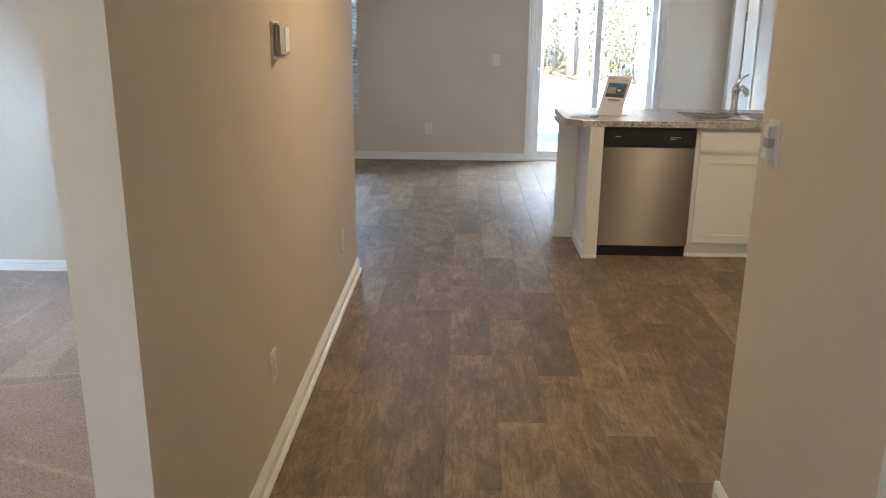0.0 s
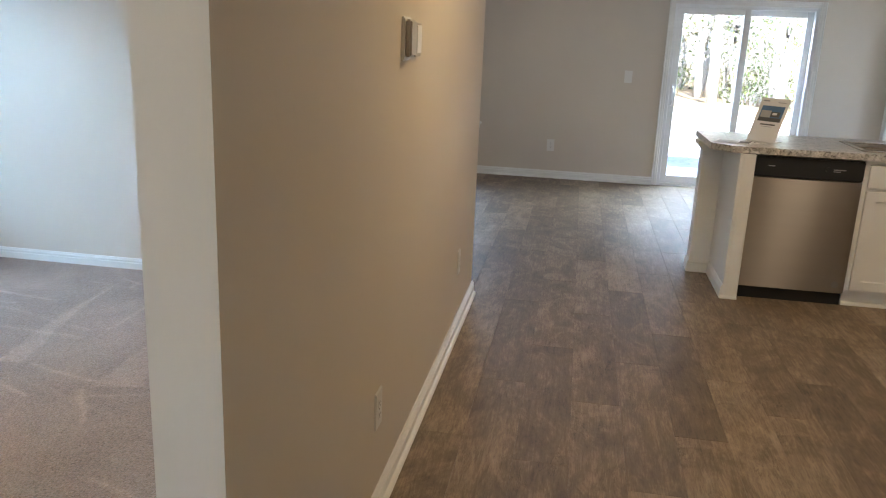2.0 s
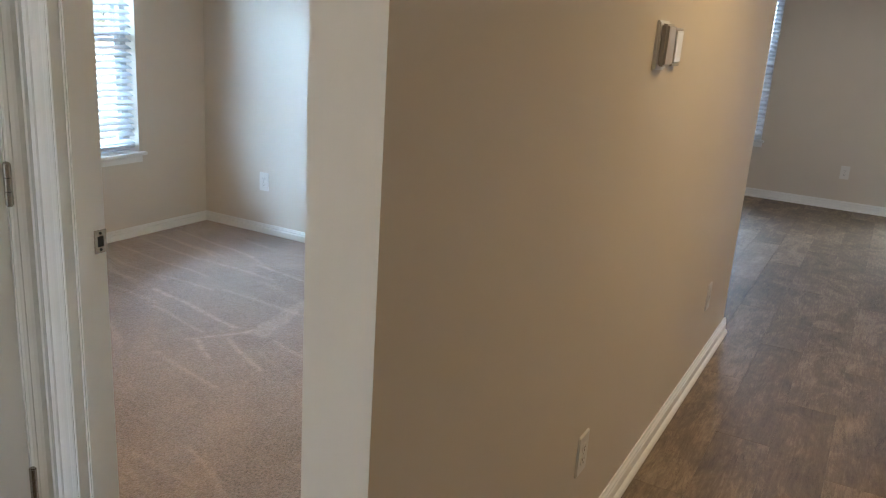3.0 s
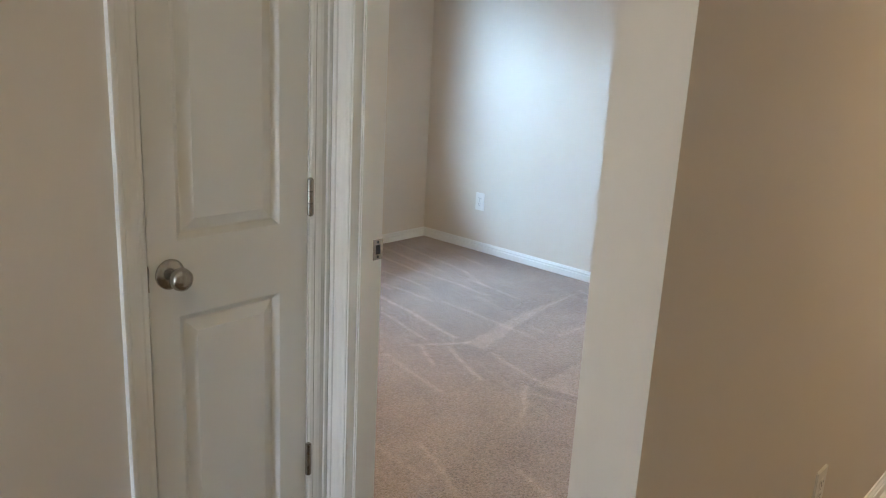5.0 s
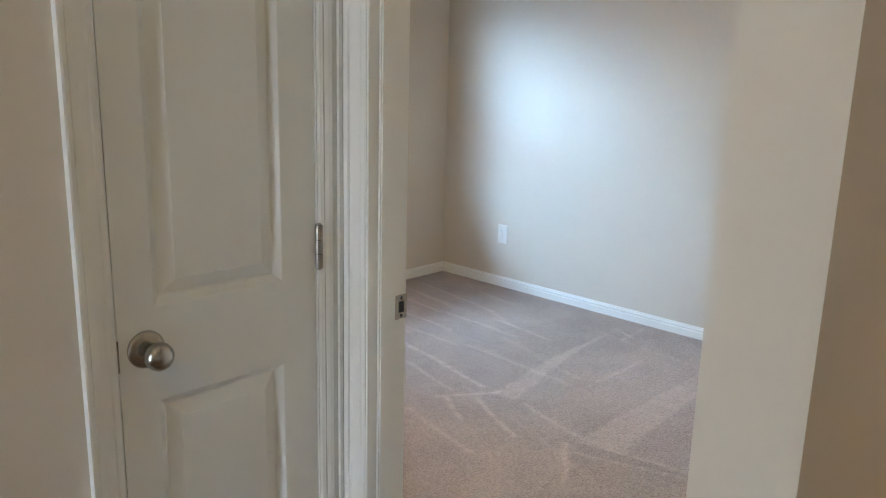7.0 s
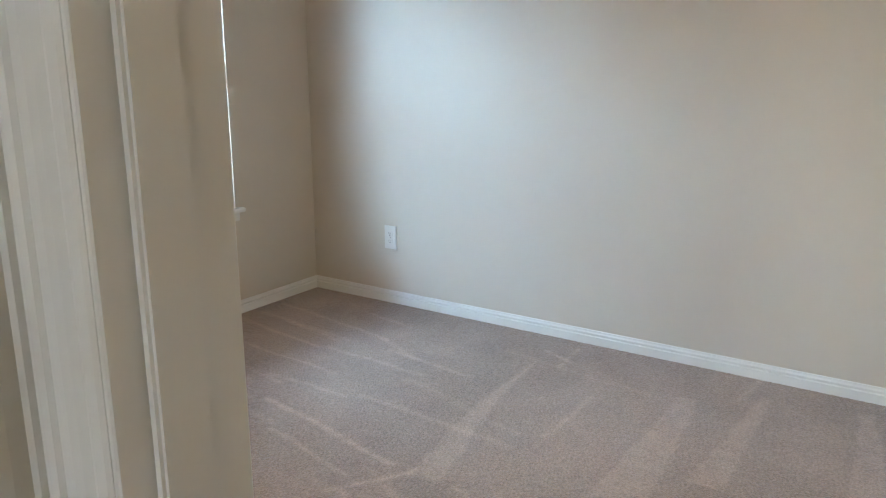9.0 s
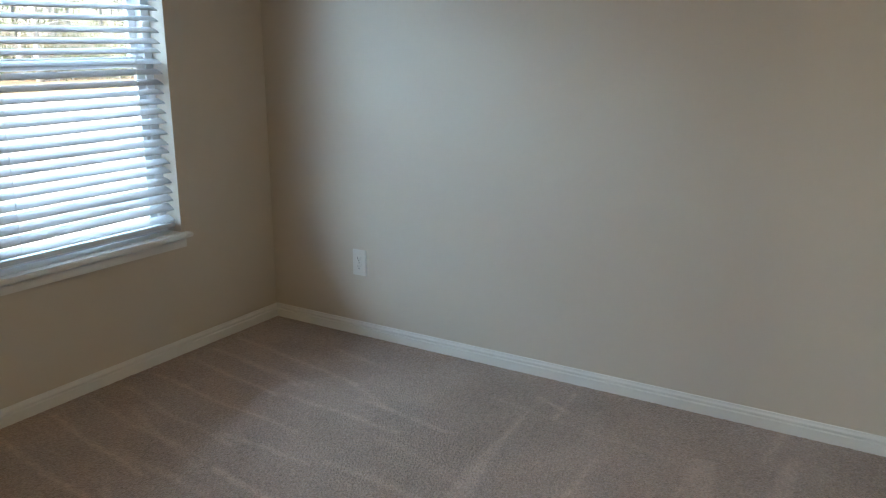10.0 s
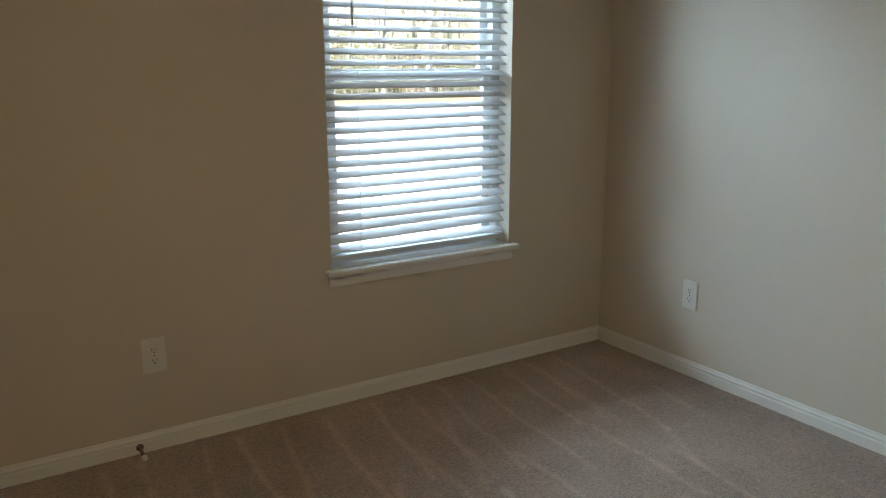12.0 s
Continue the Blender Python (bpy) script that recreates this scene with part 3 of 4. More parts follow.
def outlet(m):
    ob = cover("wall_outlet", "white duplex wall outlet with smooth cover plate", "outlet", m)
    for z in (-0.0195, 0.0195):
        bm = lathe(bmesh.new(), [(0.0, 0.0172), (0.0075, 0.0172), (0.0082, 0.0160)], pose(0, 0, z, 90, 0, 0), 24)
        for v in bm.verts:
            v.co.z = z + max(-0.0142, min(0.0142, v.co.z - z))
        r = part("receptacle", bm, PLATE, ob)
        part("slot", boxes((-0.0078, -0.0054, -0.0086, -0.0080, z - 0.001, z + 0.0075), (0.0056, 0.0076, -0.0086, -0.0080, z, z + 0.0068)), SLOT, r)
        part("ground_hole", lathe(bmesh.new(), [(0.0080, 0.0028), (0.0087, 0.0028)], pose(0, 0, z - 0.0072, 90, 0, 0), 12), SLOT, r)
    part("screw", lathe(bmesh.new(), [(0.005, 0.003), (0.0068, 0.0026)], pose(0, 0, 0, 90, 0, 0), 10), NICKEL, ob)
    return ob


def rocker(m, gangs=1):
    ob = cover("light_switch", "white rocker light switch on the painted wall", "light switch", m, 0.078 + 0.046 * (gangs - 1))
    for g in range(gangs):
        x = (g - (gangs - 1) / 2) * 0.046
        part("rocker", boxes((x - 0.0165, x + 0.0165, -0.0095, -0.004, -0.0335, 0.0335), bevel=0.002, seg=2), PLATE, ob)
    return ob


EASTWARD, WESTWARD, SOUTHWARD = 90, -90, 0   # the way a plate faces: +x, -x, -y
outlet(pose(HX, 2.462, 0.356, 0, 0, EASTWARD))
outlet(pose(HX, 4.114, 0.366, 0, 0, EASTWARD))
outlet(pose(-3.587, NORTH, 0.372, 0, 0, SOUTHWARD))
outlet(pose(-1.20, NORTH, 0.372, 0, 0, SOUTHWARD))
outlet(pose(WEST, 2.471, 0.360, 0, 0, EASTWARD))
outlet(pose(-0.300, BACK, 0.353, 0, 0, SOUTHWARD))
rocker(pose(0.443, BACK, 1.107, 0, 0, SOUTHWARD))
rocker(pose(EAST, 7.55, 1.115, 0, 0, WESTWARD))

# Dimmer switch by the end of the entry wall
sw = cover("dimmer_switch", "white tiered dimmer switch on tan painted wall", "light switch", pose(RIGHT, 2.135, 1.213, 0, 0, WESTWARD), 0.080, 0.126)
part("upper_rocker", boxes((-0.019, 0.019, -0.026, -0.004, 0.014, 0.050), bevel=0.003, seg=2), PLATE, sw)
part("dimmer_bar", boxes((-0.019, 0.019, -0.0235, -0.004, -0.012, 0.014), bevel=0.001), GREYMARK, sw, "pale grey middle bar")
part("lower_rocker", boxes((-0.019, 0.019, -0.026, -0.004, -0.044, -0.012), bevel=0.003, seg=2), PLATE, sw)

# Thermostat with its wall plate, and the small sensor beside it
th = thing("thermostat", "grey thermostat with white rim on tan wall", "thermostat", (HX, 2.713, 1.459), 90)
part("back_plate", boxes((-0.052, 0.050, -0.010, 0.005, -0.064, 0.064), bevel=0.004, seg=2), PLATE, th)
part("body", boxes((-0.040, 0.042, -0.028, -0.009, -0.053, 0.056), bevel=0.005, seg=3), GREY, th, "grey plastic body")
part("front", boxes((-0.035, 0.037, -0.0300, -0.027, -0.047, 0.050), bevel=0.001), GREY, th)
sn = thing("wall_sensor", "small white wall sensor with grey frame", "sensor", (HX, 2.856, 1.456), 90)
part("frame", boxes((-0.040, 0.040, -0.014, 0.004, -0.052, 0.052), bevel=0.002), GREY, sn)
part("face", boxes((-0.037, 0.032, -0.018, -0.013, -0.042, 0.044), bevel=0.002), PLATE, sn)

# ---- windows ----


def hung_window(name, w, z0, z1, m):
    """A single-hung vinyl window in a drywall opening. m: x across, +y outwards from the room's face."""
    ob = tagged(new(name), "white vinyl single-hung window in a drywall opening", "window", kind="structure")
    ob.matrix_world = m
    mid = (z0 + z1) / 2 + 0.02
    part("window_frame", boxes((0, 0.042, 0.085, 0.150, z0, z1), (w - 0.042, w, 0.085, 0.150, z0, z1), (0.042, w - 0.042, 0.085, 0.150, z1 - 0.04, z1), (0.042, w - 0.042, 0.085, 0.150, z0, z0 + 0.035), bevel=0.003), VINYL, ob)
    for nm, za, zb, y in (("upper_sash", mid - 0.02, z1 - 0.04, 0.122), ("lower_sash", z0 + 0.035, mid + 0.025, 0.092)):
        s = part(nm, boxes((0.042, 0.080, y, y + 0.026, za, zb), (w - 0.080, w - 0.042, y, y + 0.026, za, zb), (0.080, w - 0.080, y, y + 0.026, zb - 0.042, zb), (0.080, w - 0.080, y, y + 0.026, za, za + 0.042), bevel=0.003), VINYL, ob)
        g = part("pane", boxes((0.078, w - 0.078, y + 0.011, y + 0.015, za + 0.04, zb - 0.04)), GLASS, s)
        g.visible_shadow = False
    part("sill", boxes((-0.030, w + 0.030, -0.045, -0.0005, z0 - 0.004, z0 + 0.016), (0.0005, w - 0.0005, -0.0005, 0.085, z0 + 0.001, z0 + 0.016), bevel=0.004, seg=2), TRIM, ob, "white painted window stool")
    part("apron", sweep(bmesh.new(), [(0.0005, 0.0), (0.014, 0.002), (0.014, 0.034), (0.010, 0.046), (0.0005, 0.0475)], (-0.012, 0, z0 - 0.052), (w + 0.012, 0, z0 - 0.052), (0, -1, 0)), TRIM, ob, "white painted apron under the sill")
    return ob


def blind(m, w, z0, z1, label):
    """A wooden-look slat blind hung inside the opening, its slats a little tilted."""
    ob = thing("window_blind", label, "blind")
    ob.matrix_world = m
    part("head_rail", boxes((0.008, w - 0.008, 0.018, 0.070, z1 - 0.055, z1 - 0.004), bevel=0.004), SLAT, ob)
    pitch, rnd = 0.0415, random.Random(11)
    bm = bmesh.new()
    sweep(bm, [(-0.0245, -0.0012), (-0.012, 0.0006), (0, 0.0012), (0.012, 0.0006), (0.0245, -0.0012), (0.0245, 0.0014), (0.012, 0.0032), (0, 0.0038), (-0.012, 0.0032), (-0.0245, 0.0014)], (0.010, 0, 0), (w - 0.010, 0, 0), (0, 1, 0))
    first = part("slat", bm, SLAT, ob)
    z, k = z0 + 0.078, 0
    while z < z1 - 0.07:
        s = first if k == 0 else first.copy()
        if k:
            scene.collection.objects.link(s)
            s.parent = ob
        tilt = 24 + rnd.uniform(-2, 2) + (7 if k in (1, 2, 3) else 0)
        s.matrix_basis = pose(0, 0.044, z, tilt, rnd.uniform(-0.25, 0.25) - (0.5 if k in (1, 2) else 0), 0)
        z, k = z + pitch, k + 1
    part("bottom_rail", boxes((0.009, w - 0.009, 0.020, 0.068, z0 + 0.040, z0 + 0.058), bevel=0.004, seg=2), SLAT, ob)
    for x in (0.14, w - 0.14):
        for y in (0.019, 0.069):
            part("ladder_cord", tube(bmesh.new(), [(x, y, z0 + 0.05), (x, y, z1 - 0.05)], [0.0007, 0.0007], 5), CORD, ob)
    return ob


W_A, W_B = WIN_A[1] - WIN_A[0], WIN_B[1] - WIN_B[0]
M_A = Matrix(((0, -1, 0, WEST), (1, 0, 0, WIN_A[0]), (0, 0, 1, 0), (0, 0, 0, 1)))
M_B = pose(WIN_B[0], BACK, 0)
hung_window("window_1", W_A, WIN_A[2], WIN_A[3], M_A)
hung_window("window_2", W_B, WIN_B[2], WIN_B[3], M_B)
bl = blind(M_A, W_A, WIN_A[2], WIN_A[3], "white slat blind lowered, slats half open")
part("tilt_wand", tube(bmesh.new(), [(0.115, 0.004, 1.466), (0.115, 0.004, 1.47), (0.115, 0.006, 1.93)], [0.0035, 0.0042, 0.0035], 8), GREYMARK, bl, "grey plastic tilt wand")
blind(M_B, W_B, WIN_B[2], WIN_B[3], "white slat blind over the great room window")

# Sliding patio door
sd = tagged(new("door_patio"), "white vinyl sliding glass patio door", "patio door", kind="structure")
x0, x1, zt = SLIDER[0], SLIDER[1], SLIDER[3]
part("outer_frame", boxes((x0, x0 + 0.035, BACK + 0.002, BACK + 0.13, 0, zt), (x1 - 0.035, x1, BACK + 0.002, BACK + 0.13, 0, zt), (x0 + 0.035, x1 - 0.035, BACK + 0.002, BACK + 0.13, zt - 0.035, zt), (x0 + 0.035, x1 - 0.035, BACK + 0.002, BACK + 0.13, -0.003, 0.030), bevel=0.003), VINYL, sd)
mx = 1.545
for nm, a, b, y in (("sliding_panel", x0 + 0.030, mx + 0.035, BACK + 0.02), ("fixed_panel", mx - 0.035, x1 - 0.030, BACK + 0.072)):
    s = part(nm, boxes((a, a + 0.068, y, y + 0.036, 0.03, zt - 0.035), (b - 0.068, b, y, y + 0.036, 0.03, zt - 0.035), (a + 0.068, b - 0.068, y, y + 0.036, zt - 0.10, zt - 0.035), (a + 0.068, b - 0.068, y, y + 0.036, 0.03, 0.110), bevel=0.004), VINYL, sd)
    g = part("pane", boxes((a + 0.064, b - 0.064, y + 0.015, y + 0.021, 0.106, zt - 0.096)), GLASS, s)
    g.visible_shadow = False
    if nm == "sliding_panel":
        hd = part("handle", tube(bmesh.new(), [(a + 0.034, y, 0.84), (a + 0.034, y - 0.030, 0.855), (a + 0.034, y - 0.040, 0.90), (a + 0.034, y - 0.040, 0.97), (a + 0.034, y - 0.030, 1.015), (a + 0.034, y, 1.03)], [0.008] * 6, 10), VINYL, s, "white pull handle", True)
        part("handle_plate", boxes((a + 0.018, a + 0.050, y - 0.008, y + 0.001, 0.82, 1.05), bevel=0.003), VINYL, s)
bm = casing(bmesh.new(), "y", BACK, -1, x0 + 0.004, x1 - 0.004, zt - 0.004)
structure("door_trim_patio", bm, TRIM, "white painted casing round the patio door", "door frame")

# Door stop on the bedroom baseboard
ds = thing("door_stop", "spring door stop with white tip on the baseboard", "door stop", (WEST + 0.013, 2.395, 0.042))
part("stop_base", lathe(bmesh.new(), [(0, 0.013), (0.004, 0.013), (0.008, 0.008)], pose(0, 0, 0, 0, 90, 0), 16), NICKEL, ds, smooth=True)
part("spring", lathe(bmesh.new(), [(0.006 + i * 0.0015, 0.0045 + (0.0013 if i % 2 else 0)) for i in range(38)], pose(0, 0, 0, 0, 98, 0), 12), NICKEL, ds)
part("tip", lathe(bmesh.new(), [(0.060, 0.007), (0.064, 0.0095), (0.076, 0.009), (0.080, 0.006)], pose(0, 0, 0, 0, 98, 0), 14), PLATE, ds, "white rubber tip", True)

# ---- kitchen peninsula ----
PF = 5.144    # cabinet front
wall_p = structure("wall_peninsula", boxes((0.775, EAST - 0.001, 5.625, 5.745, 0, 0.872)), PAINT, "painted half wall behind the peninsula", "wall")
wall_p.data.materials[0] = CAB
baseboard("baseboard_peninsula", [((0.775, 5.625), (0.905, 5.625), (0, -1)), ((0.775, 5.612), (0.775, 5.758), (-1, 0)), ((0.775, 5.745), (EAST, 5.745), (0, 1)), ((0.905, 5.080), (0.905, 5.612), (-1, 0))])
baseboard("baseboard_filler", [((0.892, 5.080), (0.992, 5.080), (0, -1))], [(0, 0), (0.012, 0), (0.012, 0.012), (0.004, 0.018), (0, 0.018)])
ep = thing("end_panel", "white cabinet end panel beside the dishwasher", "cabinet panel")
part("side_panel", boxes((0.905, 0.923, 5.080, 5.624, 0, 0.874)), CAB, ep)
part("front_filler", boxes((0.923, 0.993, 5.080, 5.100, 0, 0.874), bevel=0.002), CAB, ep)
cb = thing("corbel", "white moulded trim block under the counter end", "corbel")
part("block", sweep(bmesh.new(), [(0, 0), (0.030, 0.030), (0.034, 0.045), (0.034, 0.060), (0, 0.060)], (0.775, 5.60, 0.813), (0.775, 5.77, 0.813), (-1, 0, 0)), CAB, cb)

# Worktop with a hole for the sink
ct = thing("worktop", "grey granite-look laminate worktop with clipped corner", "worktop")
bm = bmesh.new()
SX0, SX1, SY0, SY1 = 1.61, 2.39, 5.20, 5.63
outer = [(0.86, 5.105), (EAST - 0.002, 5.105), (EAST - 0.002, 5.88), (0.755, 5.88), (0.755, 5.215)]
hole = [(SX0, SY0), (SX1, SY0), (SX1, SY1), (SX0, SY1)]
for z in (0.876, 0.914):
    edges = []
    for ring in (outer, hole):
        vs = [bm.verts.new((*p, z)) for p in ring]
        edges += [bm.edges.new((vs[i], vs[(i + 1) % len(vs)])) for i in range(len(vs))]
    bmesh.ops.triangle_fill(bm, edges=edges, use_beauty=True)
for ring in (outer, hole):
    for i in range(len(ring)):
        p, q = ring[i], ring[(i + 1) % len(ring)]
        bm.faces.new([bm.verts.new(v) for v in ((*p, 0.876), (*q, 0.876), (*q, 0.914), (*p, 0.914))])
bmesh.ops.remove_doubles(bm, verts=bm.verts, dist=1e-5)
part("top", bm, GRANITE, ct)

# Dishwasher
dw = thing("dishwasher", "stainless dishwasher with black control panel", "dishwasher")
part("tub", boxes((1.003, 1.597, 5.165, 5.61, 0.08, 0.868)), BLACK, dw)
bm = boxes((1.000, 1.600, 5.130, 5.163, 0.075, 0.742), bevel=0.004, seg=2)
part("door", bm, STEEL, dw, "brushed stainless door")
cp = part("control_panel", boxes((1.000, 1.600, 5.125, 5.165, 0.746, 0.866), bevel=0.006, seg=2), BLACK, dw, "black control panel")
part("brand_mark", boxes((1.075, 1.112, 5.1235, 5.126, 0.808, 0.814)), GREYMARK, cp)
part("indicator", boxes((1.432, 1.500, 5.1235, 5.126, 0.806, 0.811)), GREYMARK, cp)
part("indicator", boxes((1.432, 1.470, 5.1235, 5.126, 0.796, 0.800)), GREYMARK, cp)
part("dial", lathe(bmesh.new(), [(0, 0.012), (0.006, 0.011)], pose(1.398, 5.125, 0.808, 90, 0, 0), 20), BLACK, cp)
part("kick_plate", boxes((1.006, 1.594, 5.150, 5.165, 0.0, 0.074)), BLACK, dw, "black kick plate")
part("badge", lathe(bmesh.new(), [(0, 0.020), (0.0015, 0.020)], pose(1.545, 5.1300, 0.128, 90, 0, 0), 24), GREYMARK, dw, "round grey sticker")


def shaker(bm, x0, x1, z0, z1, y, rail=0.055):
    """A framed front: flat rails round a sunk field, one closed shape."""
    rings = []
    for inset, deep in ((0, 0.0), (0, 0.018), (0.0012, 0.019), (rail - 0.001, 0.019), (rail, 0.018), (rail + 0.002, 0.010), (rail + 0.003, 0.010)):
        rings.append([bm.verts.new(c) for c in ((x0 + inset, y - deep, z0 + inset), (x1 - inset, y - deep, z0 + inset), (x1 - inset, y - deep, z1 - inset), (x0 + inset, y - deep, z1 - inset))])
    for a, b in zip(rings, rings[1:]):
        for k in range(4):
            bm.faces.new((a[k], a[(k + 1) % 4], b[(k + 1) % 4], b[k]))
    bm.faces.new(rings[0][::-1]), bm.faces.new(rings[-1])
    return bm


cab = thing("sink_cabinet", "white shaker sink base cabinet under the worktop", "cabinet")
part("body", boxes((1.604, 2.52, 5.146, 5.612, 0.09, 0.875)), CAB, cab)
part("toe_kick", boxes((1.604, 2.52, 5.170, 5.19, 0.0, 0.089)), CAB, cab)
part("drawer_front", boxes((1.630, 2.500, 5.125, 5.145, 0.716, 0.848), bevel=0.002), CAB, cab)
part("door", shaker(bmesh.new(), 1.630, 2.070, 0.104, 0.696, 5.145), CAB, cab)
part("door", shaker(bmesh.new(), 2.078, 2.500, 0.104, 0.696, 5.145), CAB, cab)
part("shoe_moulding", sweep(bmesh.new(), [(0, 0), (0.018, 0), (0.016, 0.012), (0.006, 0.020), (0, 0.020)], (1.604, 5.170, 0), (2.52, 5.170, 0), (0, -1, 0)), TRIM, cab)
cab2 = thing("base_cabinet", "white shaker base cabinet at the wall end", "cabinet")
part("body", boxes((2.523, EAST - 0.003, 5.146, 5.612, 0.09, 0.875)), CAB, cab2)
part("toe_kick", boxes((2.523, EAST - 0.003, 5.170, 5.19, 0.0, 0.089)), CAB, cab2)
part("door", shaker(bmesh.new(), 2.545, EAST - 0.02, 0.104, 0.848, 5.145), CAB, cab2)

# Double sink and tap
sk = thing("kitchen_sink", "double-bowl stainless steel drop-in sink", "sink")
part("rim", boxes((SX0 - 0.02, SX1 + 0.02, SY0 - 0.02, SY0 + 0.012, 0.9145, 0.921), (SX0 - 0.02, SX1 + 0.02, SY1 - 0.045, SY1 + 0.02, 0.9145, 0.921), (SX0 - 0.02, SX0 + 0.012, SY0 + 0.012, SY1 - 0.045, 0.9145, 0.921), (SX1 - 0.012, SX1 + 0.02, SY0 + 0.012, SY1 - 0.045, 0.9145, 0.921), (1.985, 2.015, SY0 + 0.012, SY1 - 0.045, 0.9145, 0.920), bevel=0.003, seg=2), SINK, sk)
for a, b in ((SX0 + 0.010, 1.987), (2.013, SX1 - 0.010)):
    bm = bmesh.new()
    rings = [[bm.verts.new(c) for c in ((a + i, SY0 + 0.01 + i, z), (b - i, SY0 + 0.01 + i, z), (b - i, SY1 - 0.043 - i, z), (a + i, SY1 - 0.043 - i, z))] for i, z in ((0, 0.918), (0.006, 0.90), (0.02, 0.76), (0.05, 0.742))]
    for r, s in zip(rings, rings[1:]):
        for k in range(4):
            bm.faces.new((r[k], r[(k + 1) % 4], s[(k + 1) % 4], s[k]))
    bm.faces.new(rings[-1])
    bowl = part("bowl", bm, SINK, sk)
    part("drain", lathe(bmesh.new(), [(0, 0.042), (0.004, 0.040)], pose((a + b) / 2, 5.41, 0.7425), 24), CHROME, bowl)
tp = thing("kitchen_tap", "polished chrome single-lever kitchen tap", "tap", (1.975, 5.605, 0.921))
part("deck_plate", boxes((-0.115, 0.115, -0.026, 0.026, 0, 0.007), bevel=0.003, seg=2), CHROME, tp)
part("body", lathe(bmesh.new(), [(0.006, 0.029), (0.018, 0.026), (0.06, 0.022), (0.12, 0.023), (0.150, 0.027), (0.175, 0.024), (0.186, 0.012)], pose(0, 0, 0), 24), CHROME, tp, smooth=True)
part("spout", tube(bmesh.new(), [(0, 0, 0.125), (0.01, -0.04, 0.165), (0.02, -0.085, 0.180), (0.028, -0.125, 0.165), (0.032, -0.145, 0.135)], [0.016, 0.018, 0.019, 0.020, 0.018], 16), CHROME, tp, smooth=True)
part("lever", tube(bmesh.new(), [(0, 0, 0.180), (0.018, 0.004, 0.215), (0.055, 0.010, 0.250), (0.085, 0.014, 0.262)], [0.012, 0.010, 0.008, 0.006], 12), CHROME, tp, smooth=True)

# Leaflet stand and loose leaflets on the worktop
bs = thing("leaflet_stand", "white leaflet in a clear stand on the worktop", "leaflet stand", (1.075, 5.42, 0.9142), -40)
lean = pose(0, 0, 0.004, -27, 0, 0)
bm = boxes((-0.092, 0.092, -0.0012, 0.0012, 0, 0.282))
bmesh.ops.transform(bm, matrix=lean, verts=bm.verts)
part("leaflet", bm, PAPER, bs)
part("stand_foot", boxes((-0.094, 0.094, -0.012, 0.080, 0, 0.004), bevel=0.001), PAPER, bs)


def printed(parent, name, m, x0, x1, z0, z1, mat, off):
    b = boxes((x0, x1, -0.0012 - off, -0.0014, z0, z1))
    bmesh.ops.transform(b, matrix=m, verts=b.verts)
    return part(name, b, mat, parent)


BLUE = material("print_blue", (0.10, 0.19, 0.33), 0.5, vary=0.1, bump=0.0)
PALE = material("print_pale", (0.45, 0.44, 0.42), 0.5, vary=0.2, bump=0.0)
DARKP = material("print_dark", (0.10, 0.10, 0.10), 0.5, vary=0.2, bump=0.0)
for nm, a, b, c, d, mt, off in (("picture_sky", -0.055, 0.058, 0.135, 0.225, BLUE, 0.0006), ("picture_lawn", -0.055, 0.058, 0.125, 0.150, DARKP, 0.0010), ("picture_house", -0.050, 0.000, 0.150, 0.195, PALE, 0.0012), ("picture_roof", 0.000, 0.045, 0.155, 0.188, DARKP, 0.0012), ("picture_garage", 0.008, 0.030, 0.168, 0.182, PAPER, 0.0016), ("text_bar", -0.034, 0.040, 0.101, 0.109, DARKP, 0.0006), ("text_bar", -0.026, 0.030, 0.090, 0.093, GREYMARK, 0.0006), ("text_bar", -0.060, -0.030, 0.252, 0.260, GREYMARK, 0.0006), ("text_bar", 0.015, 0.055, 0.248, 0.252, GREYMARK, 0.0006)):
    printed(bs, nm, lean, a * 1.28, b * 1.28, c * 1.02, d * 1.02, mt, off)
for x, y, turn, z in ((0.930, 5.335, 12, 0.9143), (0.900, 5.300, -20, 0.9165)):
    lf = thing("loose_leaflet", "printed leaflet lying flat on the worktop", "leaflet", (x, y, z), turn, "leaflets on the worktop")
    part("sheet", boxes((-0.105, 0.105, -0.070, 0.070, 0, 0.0016), bevel=0.0004), PAPER, lf)
    part("print_block", boxes((-0.09, 0.02, -0.055, 0.050, 0.0016, 0.0021)), PALE, lf)
    part("print_block", boxes((0.03, 0.09, -0.050, 0.045, 0.0016, 0.0021)), DARKP, lf)

# ---- outdoors ----
GROUND = material("pale_soil", (0.52, 0.49, 0.43), 0.95, vary=0.14, scale=0.35, fine=9, bump=0.4, grain=0.3)
LITTER = material("leaf_litter", (0.20, 0.14, 0.075), 0.95, vary=0.3, scale=0.8, fine=12, bump=0.6, grain=0.4)
GRAVEL = material("gravel", (0.20, 0.20, 0.205), 0.95, vary=0.35, scale=12, fine=45, bump=1.0, grain=0.6)
GZ = -0.12
bm = bmesh.new()
box(bm, -600, 600, -600, 600, GZ - 0.2, GZ)
structure("ground", bm, GROUND, "bare pale soil yard in full sun", "ground")
structure("pavement_patio", boxes((0.2, 3.4, 9.063, 10.75, GZ - 0.02, GZ + 0.06), bevel=0.01), CONCRETE, "plain concrete patio slab", "patio")


